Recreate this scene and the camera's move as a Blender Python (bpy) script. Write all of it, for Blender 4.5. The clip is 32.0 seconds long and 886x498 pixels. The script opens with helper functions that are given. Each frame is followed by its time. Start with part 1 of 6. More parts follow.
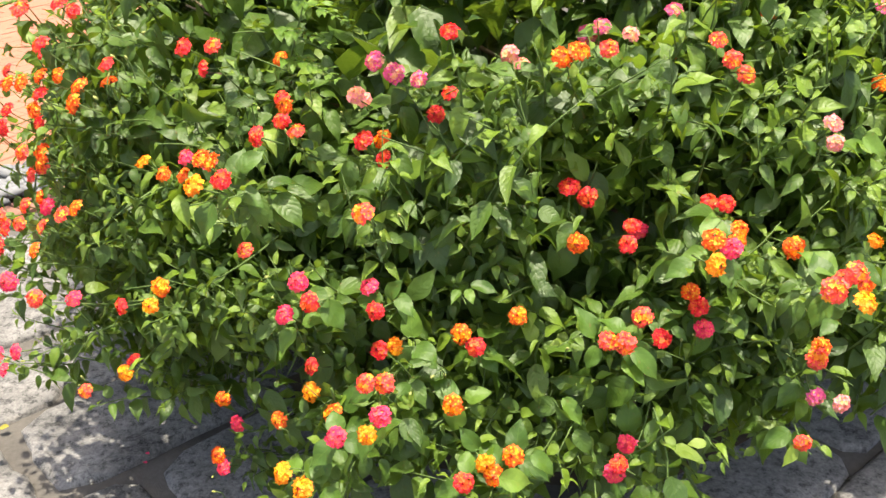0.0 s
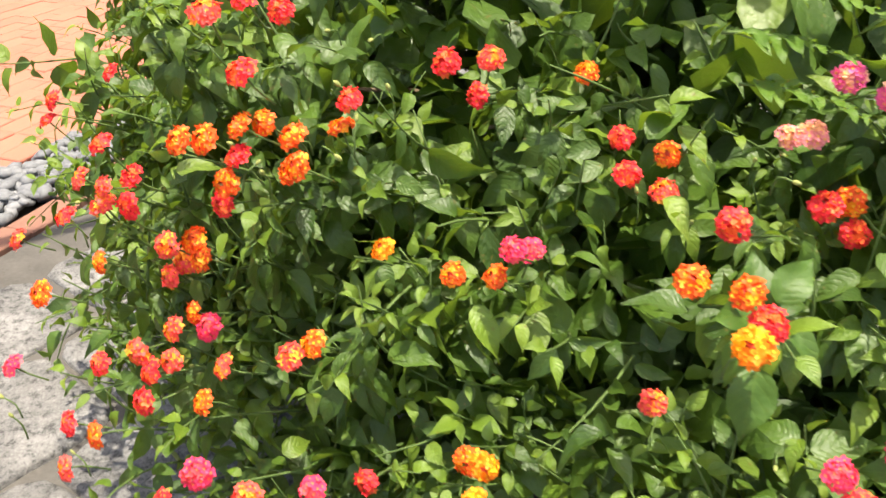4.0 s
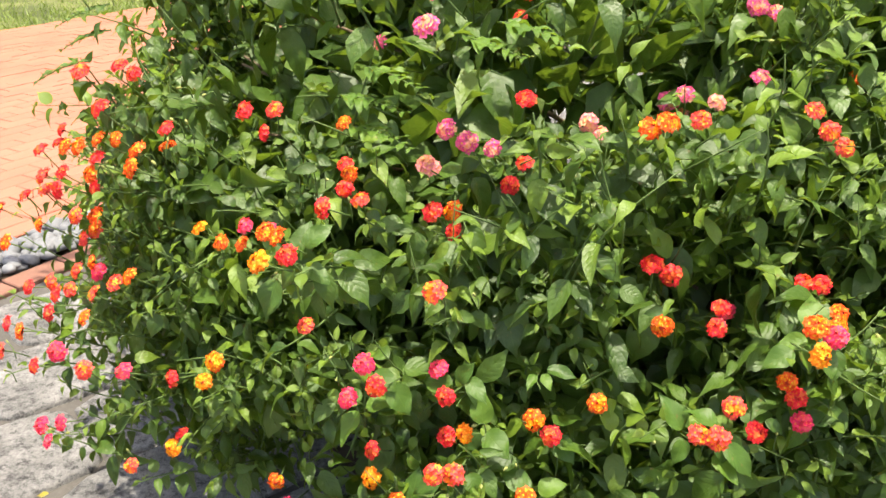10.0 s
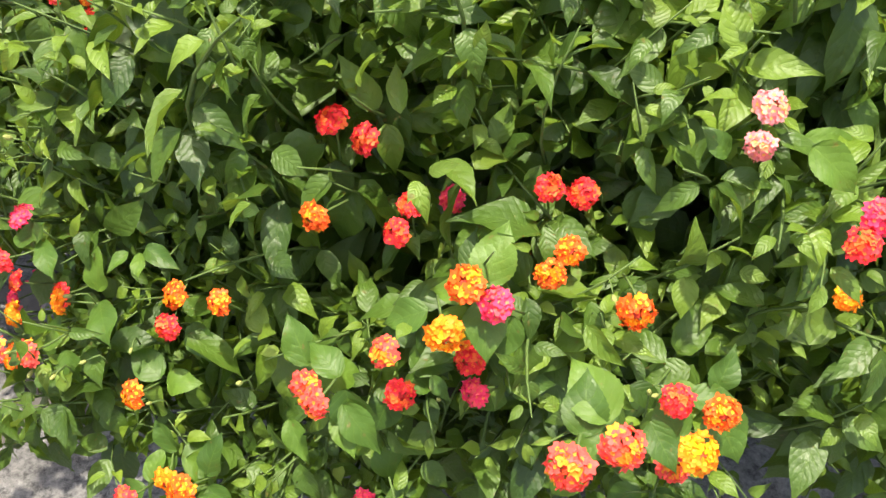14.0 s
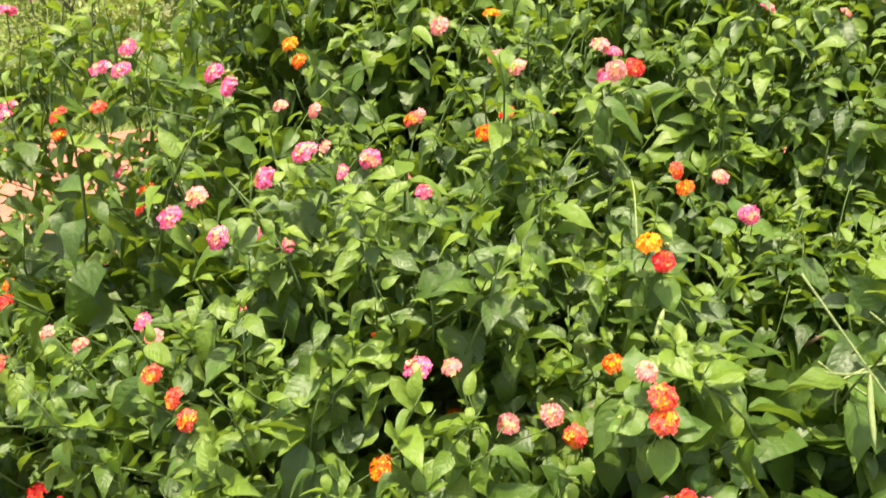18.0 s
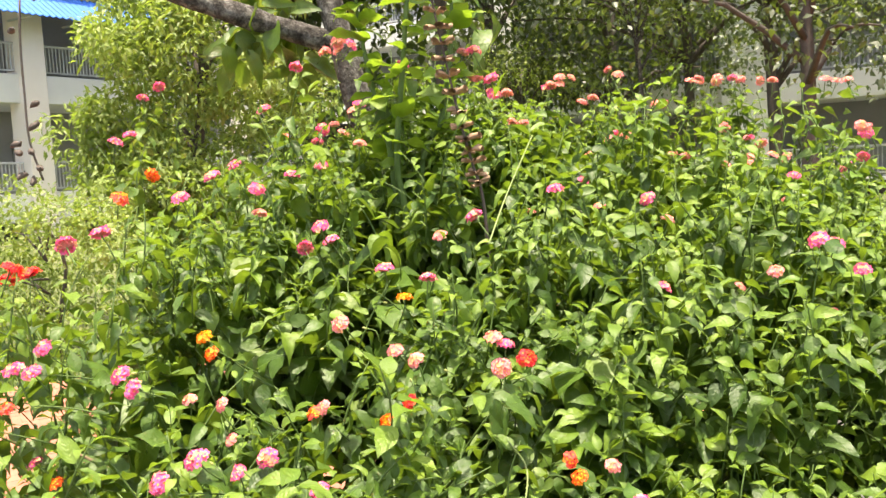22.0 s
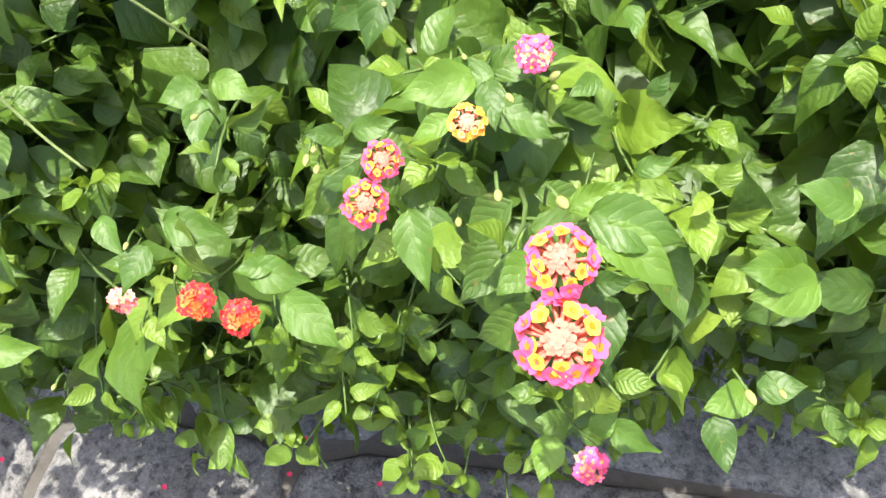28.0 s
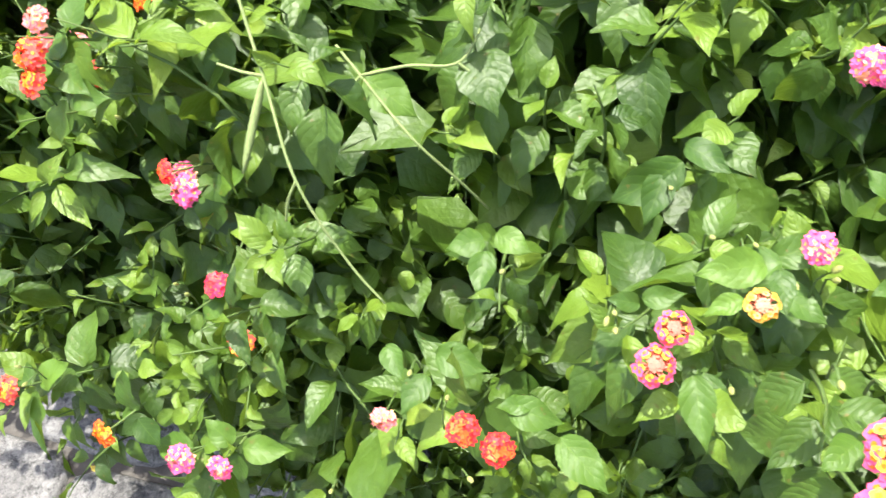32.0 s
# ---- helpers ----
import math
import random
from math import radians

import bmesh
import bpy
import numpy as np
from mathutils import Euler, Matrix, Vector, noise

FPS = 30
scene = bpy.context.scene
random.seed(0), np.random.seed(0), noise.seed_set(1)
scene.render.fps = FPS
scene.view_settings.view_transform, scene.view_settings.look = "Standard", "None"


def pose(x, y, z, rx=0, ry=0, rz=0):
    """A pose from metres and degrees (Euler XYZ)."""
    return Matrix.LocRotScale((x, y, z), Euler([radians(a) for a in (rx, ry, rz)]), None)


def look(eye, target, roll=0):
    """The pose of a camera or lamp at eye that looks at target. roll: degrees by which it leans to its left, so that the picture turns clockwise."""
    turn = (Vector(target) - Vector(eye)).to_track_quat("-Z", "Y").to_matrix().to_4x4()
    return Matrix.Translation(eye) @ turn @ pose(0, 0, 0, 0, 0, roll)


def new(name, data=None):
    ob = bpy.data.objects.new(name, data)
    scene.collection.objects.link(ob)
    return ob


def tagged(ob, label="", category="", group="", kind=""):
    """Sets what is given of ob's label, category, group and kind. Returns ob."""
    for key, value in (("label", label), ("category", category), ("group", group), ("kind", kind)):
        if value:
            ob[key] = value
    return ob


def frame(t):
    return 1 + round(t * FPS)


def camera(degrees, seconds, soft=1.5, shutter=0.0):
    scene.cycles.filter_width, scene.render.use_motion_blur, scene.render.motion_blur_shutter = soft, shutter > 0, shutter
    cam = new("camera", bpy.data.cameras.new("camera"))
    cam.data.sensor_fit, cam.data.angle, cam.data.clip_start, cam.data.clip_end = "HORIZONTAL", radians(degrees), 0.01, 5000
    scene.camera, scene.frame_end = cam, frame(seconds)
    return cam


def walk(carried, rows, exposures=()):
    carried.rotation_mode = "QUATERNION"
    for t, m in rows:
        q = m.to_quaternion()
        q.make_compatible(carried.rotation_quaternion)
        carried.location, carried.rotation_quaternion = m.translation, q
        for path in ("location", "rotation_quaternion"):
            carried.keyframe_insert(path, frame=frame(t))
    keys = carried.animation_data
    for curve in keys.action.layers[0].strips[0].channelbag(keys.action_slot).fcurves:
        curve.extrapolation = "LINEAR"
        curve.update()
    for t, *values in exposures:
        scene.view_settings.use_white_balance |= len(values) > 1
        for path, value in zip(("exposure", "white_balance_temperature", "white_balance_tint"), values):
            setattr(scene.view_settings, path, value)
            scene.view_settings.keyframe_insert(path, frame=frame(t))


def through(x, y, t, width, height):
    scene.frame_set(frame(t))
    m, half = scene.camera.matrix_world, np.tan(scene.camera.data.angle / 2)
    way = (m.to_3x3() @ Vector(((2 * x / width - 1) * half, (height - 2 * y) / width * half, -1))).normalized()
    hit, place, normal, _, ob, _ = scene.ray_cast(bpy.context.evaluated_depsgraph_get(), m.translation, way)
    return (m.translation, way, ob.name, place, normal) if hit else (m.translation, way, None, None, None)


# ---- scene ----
cam = camera(52.2, 32.0, 1.5, 0.15)
PATH = [
    (0, 0.000, 0.000, 1.249, 63.43, -0.00, -0.00),
    (0.5, 0.010, 0.005, 1.246, 61.94, 0.10, -0.88),
    (1, -0.024, 0.011, 1.248, 60.66, 0.66, -1.33),
    (1.5, -0.125, 0.062, 1.239, 59.87, 0.67, -1.97),
    (2, -0.185, 0.225, 1.219, 59.23, 1.05, -2.52),
    (2.5, -0.259, 0.355, 1.206, 58.47, 0.46, -3.58),
    (3, -0.353, 0.451, 1.203, 57.62, 0.16, -5.38),
    (3.5, -0.454, 0.508, 1.186, 58.63, -0.36, -7.40),
    (4, -0.572, 0.577, 1.154, 61.60, -0.29, -9.98),
    (4.5, -0.712, 0.728, 1.147, 65.07, -1.93, -14.16),
    (6.5, -0.819, 0.665, 1.262, 75.50, 0.14, -24.42),
    (7, -0.660, 0.560, 1.291, 76.00, 0.89, -21.27),
    (7.5, -0.539, 0.411, 1.325, 77.73, 1.13, -16.68),
    (8, -0.458, 0.267, 1.340, 78.62, 1.38, -11.05),
    (8.5, -0.386, 0.132, 1.312, 78.52, 0.48, -6.56),
    (9, -0.252, 0.093, 1.258, 76.38, -0.48, -1.84),
    (9.5, -0.111, 0.071, 1.252, 71.41, -0.34, 1.06),
    (10, -0.053, 0.084, 1.250, 66.57, 0.10, 2.31),
    (10.5, -0.080, 0.138, 1.232, 61.94, 0.65, 1.54),
    (11, -0.093, 0.182, 1.227, 57.98, 0.50, 0.33),
    (11.5, -0.051, 0.251, 1.222, 55.12, -0.11, -0.64),
    (12, 0.108, 0.327, 1.226, 53.11, -0.50, 0.34),
    (12.5, 0.258, 0.378, 1.232, 50.38, -0.81, 2.81),
    (13, 0.344, 0.459, 1.205, 49.02, -0.49, 6.71),
    (13.5, 0.398, 0.568, 1.211, 47.23, -0.87, 11.70),
    (15.5, 0.677, 0.592, 1.237, 48.59, 2.15, 31.27),
    (16, 0.744, 0.573, 1.255, 51.26, 2.49, 32.07),
    (16.5, 0.881, 0.510, 1.298, 54.32, 2.41, 32.28),
    (17, 1.000, 0.495, 1.324, 58.83, 2.17, 32.59),
    (17.5, 1.095, 0.581, 1.373, 63.88, 2.28, 32.11),
    (18, 1.173, 0.627, 1.420, 70.74, 2.00, 32.20),
    (18.5, 1.226, 0.645, 1.478, 77.88, 1.77, 32.56),
    (19, 1.254, 0.645, 1.502, 83.72, 1.66, 32.48),
    (19.5, 1.268, 0.650, 1.503, 87.44, 1.72, 31.91),
    (20, 1.279, 0.673, 1.488, 89.12, 2.06, 31.50),
    (20.5, 1.282, 0.679, 1.510, 88.34, 2.14, 31.22),
    (21, 1.287, 0.671, 1.525, 87.46, 2.27, 30.99),
    (21.5, 1.300, 0.662, 1.536, 86.35, 2.45, 31.07),
    (22, 1.287, 0.667, 1.520, 84.85, 3.05, 30.55),
    (22.5, 1.291, 0.693, 1.492, 81.91, 3.96, 30.45),
    (23, 1.287, 0.722, 1.458, 76.74, 4.74, 29.04),
    (23.5, 1.299, 0.762, 1.433, 70.11, 5.30, 25.86),
    (24, 1.331, 0.893, 1.407, 63.30, 4.87, 21.29),
    (24.5, 1.363, 1.062, 1.377, 57.37, 2.67, 18.42),
    (25, 1.458, 1.243, 1.325, 52.18, 2.19, 17.82),
    (25.5, 1.579, 1.427, 1.256, 47.82, 2.06, 20.27),
    (26, 1.631, 1.501, 1.256, 42.84, 1.51, 28.36),
    (26.5, 1.649, 1.529, 1.256, 39.32, 2.07, 36.95),
    (28.5, 1.725, 1.581, 1.263, 35.40, 6.93, 54.40),
    (29, 1.730, 1.579, 1.258, 35.50, 7.51, 55.50),
    (29.5, 1.737, 1.572, 1.262, 35.82, 7.61, 56.27),
    (30, 1.743, 1.569, 1.282, 36.86, 7.86, 56.26),
    (30.5, 1.735, 1.577, 1.289, 38.19, 8.47, 57.12),
    (31, 1.723, 1.567, 1.300, 40.28, 8.61, 58.40),
    (31.5, 1.724, 1.549, 1.315, 42.98, 8.82, 60.56),
    (32, 1.693, 1.482, 1.339, 45.24, 8.46, 62.76),
]
EXPOSURES = [(0, 1.65, 7100, 10), (4, 1.53, 7100, 10), (7, 1.55, 7100, 10), (12, 1.55, 7000, 10), (16, 1.55, 7000, 10), (17, 1.63, 7300, 10), (18, 1.61, 7500, 10), (19, 1.88, 7700, 10), (22.3, 1.88, 7600, 10), (23.0, 1.71, 7300, 10), (24.0, 1.8, 6900, 10), (26.0, 1.82, 6500, 10), (28.5, 1.9, 6500, 10), (32, 1.9, 6400, 10)]
walk(cam, [(r[0], pose(*r[1:])) for r in PATH], EXPOSURES)

# world and sun
SUN_FROM = Vector((0.07, -0.12, 1.0)).normalized()
world = bpy.data.worlds.new("sky")
scene.world = world
world.use_nodes = True
wn = world.node_tree
sky = wn.nodes.new("ShaderNodeTexSky")
sky.sky_type = "NISHITA"
sky.sun_disc = False
sky.air_density, sky.dust_density, sky.ozone_density = 0.8, 3.5, 0.6
sky.sun_elevation = math.asin(SUN_FROM.z)
sky.sun_rotation = math.atan2(SUN_FROM.x, SUN_FROM.y)
wn.links.new(sky.outputs[0], wn.nodes["Background"].inputs[0])
wn.nodes["Background"].inputs[1].default_value = 0.15
sun_data = bpy.data.lights.new("sun", "SUN")
sun_data.energy, sun_data.angle, sun_data.color = 3.6, radians(0.7), (1.0, 0.95, 0.85)
sun = new("sun", sun_data)
sun.matrix_world = look(SUN_FROM * 40, (0, 0, 0))


# ---------- materials ----------
def mat(name, color, rough=0.6, spec=0.5, metal=0.0):
    m = bpy.data.materials.new(name)
    m.use_nodes = True
    b = m.node_tree.nodes["Principled BSDF"]
    b.inputs["Base Color"].default_value = (*color, 1)
    b.inputs["Roughness"].default_value = rough
    b.inputs["Specular IOR Level"].default_value = spec
    b.inputs["Metallic"].default_value = metal
    return m, m.node_tree, b


def ramp(nt, fac, stops):
    r = nt.nodes.new("ShaderNodeValToRGB")
    e = r.color_ramp.elements
    while len(e) < len(stops):
        e.new(0.5)
    for el, (p, c) in zip(e, stops):
        el.position, el.color = p, (*c, 1)
    nt.links.new(fac, r.inputs[0])
    return r.outputs[0]


def noise_tex(nt, scale, detail=4.0, coord="Object", rough=0.55):
    tc = nt.nodes.new("ShaderNodeNewGeometry" if coord == "Position" else "ShaderNodeTexCoord")
    n = nt.nodes.new("ShaderNodeTexNoise")
    n.inputs["Scale"].default_value = scale
    n.inputs["Detail"].default_value = detail
    n.inputs["Roughness"].default_value = rough
    nt.links.new(tc.outputs[coord], n.inputs["Vector"])
    return n.outputs["Fac"]


def math_node(nt, op, a, b=None, c=None):
    n = nt.nodes.new("ShaderNodeMath")
    n.operation = op
    for i, v in enumerate((a, b, c)):
        if v is None:
            continue
        if isinstance(v, (int, float)):
            n.inputs[i].default_value = v
        else:
            nt.links.new(v, n.inputs[i])
    return n.outputs[0]


def mix_color(nt, fac, a, b, mode="MIX"):
    n = nt.nodes.new("ShaderNodeMix")
    n.data_type, n.blend_type = "RGBA", mode
    for sock, v in ((n.inputs[0], fac), (n.inputs[6], a), (n.inputs[7], b)):
        if isinstance(v, (int, float)):
            sock.default_value = v
        elif isinstance(v, tuple):
            sock.default_value = (*v, 1)
        else:
            nt.links.new(v, sock)
    return n.outputs[2]


def bump(nt, bsdf, height, strength=0.3, dist=0.002):
    n = nt.nodes.new("ShaderNodeBump")
    n.inputs["Strength"].default_value = strength
    n.inputs["Distance"].default_value = dist
    nt.links.new(height, n.inputs["Height"])
    nt.links.new(n.outputs[0], bsdf.inputs["Normal"])
    return n


def rough_mat(name, stops, scale, rough=0.8, fine=None, bump_strength=0.4, bump_dist=0.004, coord="Object"):
    m, nt, b = mat(name, stops[0][1], rough, 0.3)
    n1 = noise_tex(nt, scale, 6, coord)
    n2 = noise_tex(nt, fine or scale * 9, 4, coord, 0.7)
    f = math_node(nt, "ADD", math_node(nt, "MULTIPLY", n1, 0.6), math_node(nt, "MULTIPLY", n2, 0.4))
    nt.links.new(ramp(nt, f, stops), b.inputs["Base Color"])
    bump(nt, b, n2, bump_strength, bump_dist)
    return m


def leaf_mat(name, dark, light, tip, gloss=0.42, through=0.32, veins=7.0, relief=0.26, pale=0.16, swell=0.0034):
    """A leaf with its midrib along u: sunken veins with quilted skin between them, tone by leaf, scattered blemishes."""
    m, nt, b = mat(name, dark, gloss, 0.52 if swell > 0.002 else 0.4)
    geo = nt.nodes.new("ShaderNodeNewGeometry")
    info = nt.nodes.new("ShaderNodeObjectInfo")
    uv = nt.nodes.new("ShaderNodeUVMap")
    sep = nt.nodes.new("ShaderNodeSeparateXYZ")
    nt.links.new(uv.outputs[0], sep.inputs[0])
    u, v = sep.outputs[0], sep.outputs[1]
    side = math_node(nt, "ABSOLUTE", math_node(nt, "SUBTRACT", v, 0.5))
    rnd = math_node(nt, "FRACT", math_node(nt, "ADD", geo.outputs["Random Per Island"], info.outputs["Random"]))
    base = ramp(nt, rnd, [(0.0, dark), (0.60, light), (0.92, light), (1.0, tip)])
    blotch = noise_tex(nt, 45, 4, "Position")
    base = mix_color(nt, math_node(nt, "MULTIPLY", blotch, 0.55), base, tuple(c * 0.5 for c in dark))
    # veins leave the midrib and bend towards the tip
    along = math_node(nt, "SUBTRACT", u, math_node(nt, "MULTIPLY", math_node(nt, "POWER", side, 1.25), 0.72))
    wave = math_node(nt, "ABSOLUTE", math_node(nt, "SINE", math_node(nt, "MULTIPLY", along, veins * 3.1416)))
    groove = math_node(nt, "SUBTRACT", 1.0, math_node(nt, "MINIMUM", math_node(nt, "MULTIPLY", wave, 3.2), 1.0))
    rib = math_node(nt, "LESS_THAN", side, 0.022)
    line = math_node(nt, "MAXIMUM", groove, rib)
    col = mix_color(nt, math_node(nt, "MULTIPLY", line, pale), base, tuple(0.6 * t + 0.4 * c for t, c in zip(tip, light)))
    # a few brown-edged bites and specks
    speck = noise_tex(nt, 130, 2, "Position", 0.4)
    worn = math_node(nt, "MULTIPLY", math_node(nt, "GREATER_THAN", speck, 0.73), 0.6)
    col = mix_color(nt, worn, col, (0.16, 0.11, 0.03))
    nt.links.new(col, b.inputs["Base Color"])
    # relief in metres: uneven blade, quilting between veins, fine wrinkles
    uneven = math_node(nt, "MULTIPLY", noise_tex(nt, 70, 2, "Position", 0.5), swell)
    wrinkle = math_node(nt, "MULTIPLY", noise_tex(nt, 420, 3, "Position", 0.6), 0.0004)
    quilt = math_node(nt, "MULTIPLY", math_node(nt, "SUBTRACT", math_node(nt, "POWER", wave, 0.6), rib), relief * 0.0015)
    bump(nt, b, math_node(nt, "ADD", math_node(nt, "ADD", uneven, wrinkle), quilt), 0.9, 1.0)
    nt.links.new(math_node(nt, "ADD", gloss - 0.09, math_node(nt, "MULTIPLY", blotch, 0.22)), b.inputs["Roughness"])
    tr = nt.nodes.new("ShaderNodeBsdfTranslucent")
    nt.links.new(mix_color(nt, 0.55, col, (0.30, 0.44, 0.03)), tr.inputs[0])
    mx = nt.nodes.new("ShaderNodeMixShader")
    mx.inputs[0].default_value = through
    out = nt.nodes["Material Output"]
    nt.links.new(b.outputs[0], mx.inputs[1])
    nt.links.new(tr.outputs[0], mx.inputs[2])
    nt.links.new(mx.outputs[0], out.inputs[0])
    return m


def petal_mat(name, a, c, through=0.35):
    m, nt, b = mat(name, a, 0.55, 0.3)
    geo = nt.nodes.new("ShaderNodeNewGeometry")
    col = ramp(nt, geo.outputs["Random Per Island"], [(0.0, a), (1.0, c)])
    col = mix_color(nt, math_node(nt, "MULTIPLY", noise_tex(nt, 300, 2), 0.3), col, a)
    nt.links.new(col, b.inputs["Base Color"])
    tr = nt.nodes.new("ShaderNodeBsdfTranslucent")
    nt.links.new(col, tr.inputs[0])
    mx = nt.nodes.new("ShaderNodeMixShader")
    mx.inputs[0].default_value = through
    nt.links.new(b.outputs[0], mx.inputs[1])
    nt.links.new(tr.outputs[0], mx.inputs[2])
    nt.links.new(mx.outputs[0], nt.nodes["Material Output"].inputs[0])
    return m


M_LEAF = leaf_mat("lantana_leaf", (0.030, 0.072, 0.009), (0.082, 0.158, 0.018), (0.155, 0.235, 0.028), 0.46, 0.31)
M_YOUNG = leaf_mat("lantana_young_leaf", (0.10, 0.185, 0.017), (0.175, 0.28, 0.028), (0.25, 0.35, 0.046), 0.46, 0.38)
M_NEAR = leaf_mat("broad_lantana_leaf", (0.035, 0.085, 0.012), (0.075, 0.155, 0.02), (0.135, 0.225, 0.03), 0.46, 0.30, 6.0, 0.16, 0.34, 0.0016)
M_NEARYOUNG = leaf_mat("broad_young_leaf", (0.07, 0.15, 0.016), (0.115, 0.215, 0.024), (0.17, 0.28, 0.04), 0.48, 0.34, 6.0, 0.16, 0.30, 0.0016)
M_BROAD = leaf_mat("yellow_green_broad_leaf", (0.15, 0.26, 0.02), (0.21, 0.33, 0.03), (0.28, 0.38, 0.05), 0.5, 0.5)
M_YELLOW = leaf_mat("yellowing_leaf", (0.35, 0.30, 0.04), (0.48, 0.36, 0.05), (0.5, 0.3, 0.1), 0.5)
M_TREELEAF = leaf_mat("tree_leaf", (0.030, 0.046, 0.026), (0.072, 0.098, 0.055), (0.15, 0.178, 0.115), 0.42, 0.30, 5)
M_LIGHTLEAF = leaf_mat("feathery_leaf", (0.15, 0.215, 0.05), (0.27, 0.345, 0.085), (0.38, 0.43, 0.14), 0.5, 0.4, 5)
M_STEM = rough_mat("green_stem", [(0.2, (0.05, 0.095, 0.02)), (0.8, (0.11, 0.165, 0.042))], 40, 0.6)
M_VINE = rough_mat("pale_vine", [(0.2, (0.13, 0.18, 0.055)), (0.8, (0.24, 0.29, 0.11))], 40, 0.6)
M_WOODSTEM = rough_mat("woody_stem", [(0.2, (0.10, 0.07, 0.04)), (0.8, (0.22, 0.16, 0.10))], 30, 0.8)
M_SOIL = rough_mat("soil", [(0.2, (0.035, 0.025, 0.018)), (0.8, (0.10, 0.075, 0.05))], 9, 0.95)
M_STONE = rough_mat("granite_slab", [(0.33, (0.06, 0.06, 0.06)), (0.46, (0.16, 0.157, 0.152)), (0.58, (0.25, 0.245, 0.237)), (0.72, (0.37, 0.364, 0.352))], 7, 0.85, 150, 0.8, 0.005, "Position")
# pits and coarse crystals in the granite
nt = M_STONE.node_tree
b = nt.nodes["Principled BSDF"]
pits = noise_tex(nt, 46, 6, "Position", 0.8)
old = b.inputs["Base Color"].links[0].from_socket
patch = ramp(nt, pits, [(0.38, (0.34, 0.34, 0.34)), (0.48, (0.95, 0.95, 0.95)), (0.62, (1.25, 1.24, 1.22))])
nt.links.new(mix_color(nt, 1.0, old, patch, "MULTIPLY"), b.inputs["Base Color"])
bump(nt, b, pits, 1.0, 0.013)
M_BUD = rough_mat("yellow_green_bud", [(0.2, (0.20, 0.25, 0.06)), (0.8, (0.34, 0.34, 0.11))], 300, 0.6)
M_JOINT = rough_mat("joint_mortar", [(0.25, (0.045, 0.041, 0.036)), (0.75, (0.115, 0.107, 0.096))], 9, 0.95, 90)
M_BRICK = rough_mat("red_paver", [(0.25, (0.335, 0.112, 0.072)), (0.75, (0.405, 0.148, 0.098))], 2.0, 0.8, 90, 0.3, 0.002, "Position")
# each brick a little lighter or darker than the next
nt = M_BRICK.node_tree
b = nt.nodes["Principled BSDF"]
info, geo = nt.nodes.new("ShaderNodeObjectInfo"), nt.nodes.new("ShaderNodeNewGeometry")
tone = math_node(nt, "FRACT", math_node(nt, "ADD", info.outputs["Random"], geo.outputs["Random Per Island"]))
old = b.inputs["Base Color"].links[0].from_socket
nt.links.new(mix_color(nt, 1.0, old, ramp(nt, tone, [(0.0, (0.93, 0.92, 0.92)), (1.0, (1.05, 1.04, 1.04))]), "MULTIPLY"), b.inputs["Base Color"])
M_SANDJOINT = rough_mat("sand_joint", [(0.2, (0.25, 0.085, 0.055)), (0.8, (0.33, 0.12, 0.08))], 12, 0.95, 150)
# kerb bricks: a darker, duller red than the path pavers
M_KERB = rough_mat("dull_red_brick", [(0.25, (0.13, 0.075, 0.055)), (0.75, (0.26, 0.12, 0.085))], 6, 0.9, 90, 0.3, 0.002, "Position")
M_GRASSLAND = rough_mat("lawn", [(0.36, (0.030, 0.036, 0.014)), (0.5, (0.085, 0.105, 0.036)), (0.64, (0.18, 0.185, 0.075))], 1.6, 0.95, 22)
M_PEBBLE = rough_mat("grey_pebble", [(0.3, (0.09, 0.094, 0.10)), (0.7, (0.22, 0.226, 0.233))], 14, 0.7, 90, 0.2, 0.004, "Position")
M_PLASTER = rough_mat("white_plaster", [(0.2, (0.66, 0.66, 0.66)), (0.8, (0.80, 0.80, 0.79))], 1.5, 0.85, 40, 0.15)
M_PILLAR = rough_mat("cream_paint", [(0.2, (0.74, 0.68, 0.63)), (0.8, (0.84, 0.79, 0.75))], 1.5, 0.8, 40, 0.15)
# the corridor's gloom is put into this grey, for back walls and doors
M_SHADEWALL = rough_mat("shade_toned_wall", [(0.2, (0.24, 0.24, 0.25)), (0.8, (0.36, 0.36, 0.37))], 0.8, 0.85, 20)
M_RAIL = rough_mat("grey_railing_paint", [(0.2, (0.45, 0.46, 0.47)), (0.8, (0.58, 0.59, 0.60))], 3, 0.5, 60, 0.1)
M_BLUE = rough_mat("blue_awning", [(0.2, (0.02, 0.10, 0.42)), (0.8, (0.03, 0.18, 0.62))], 1.5, 0.6, 30, 0.15)
M_BARK = rough_mat("pale_bark", [(0.38, (0.018, 0.015, 0.012)), (0.5, (0.085, 0.075, 0.065)), (0.62, (0.26, 0.245, 0.22))], 26, 0.92, 110, 1.0, 0.02)
M_DARKBARK = rough_mat("dark_bark", [(0.25, (0.04, 0.035, 0.03)), (0.8, (0.12, 0.10, 0.085))], 8, 0.9, 45, 0.8, 0.01)
M_DRY = rough_mat("dry_brown_pod", [(0.2, (0.17, 0.095, 0.055)), (0.8, (0.46, 0.30, 0.19))], 40, 0.8)
M_POD = rough_mat("dark_seed_pod", [(0.2, (0.04, 0.03, 0.025)), (0.8, (0.11, 0.085, 0.07))], 60, 0.7)


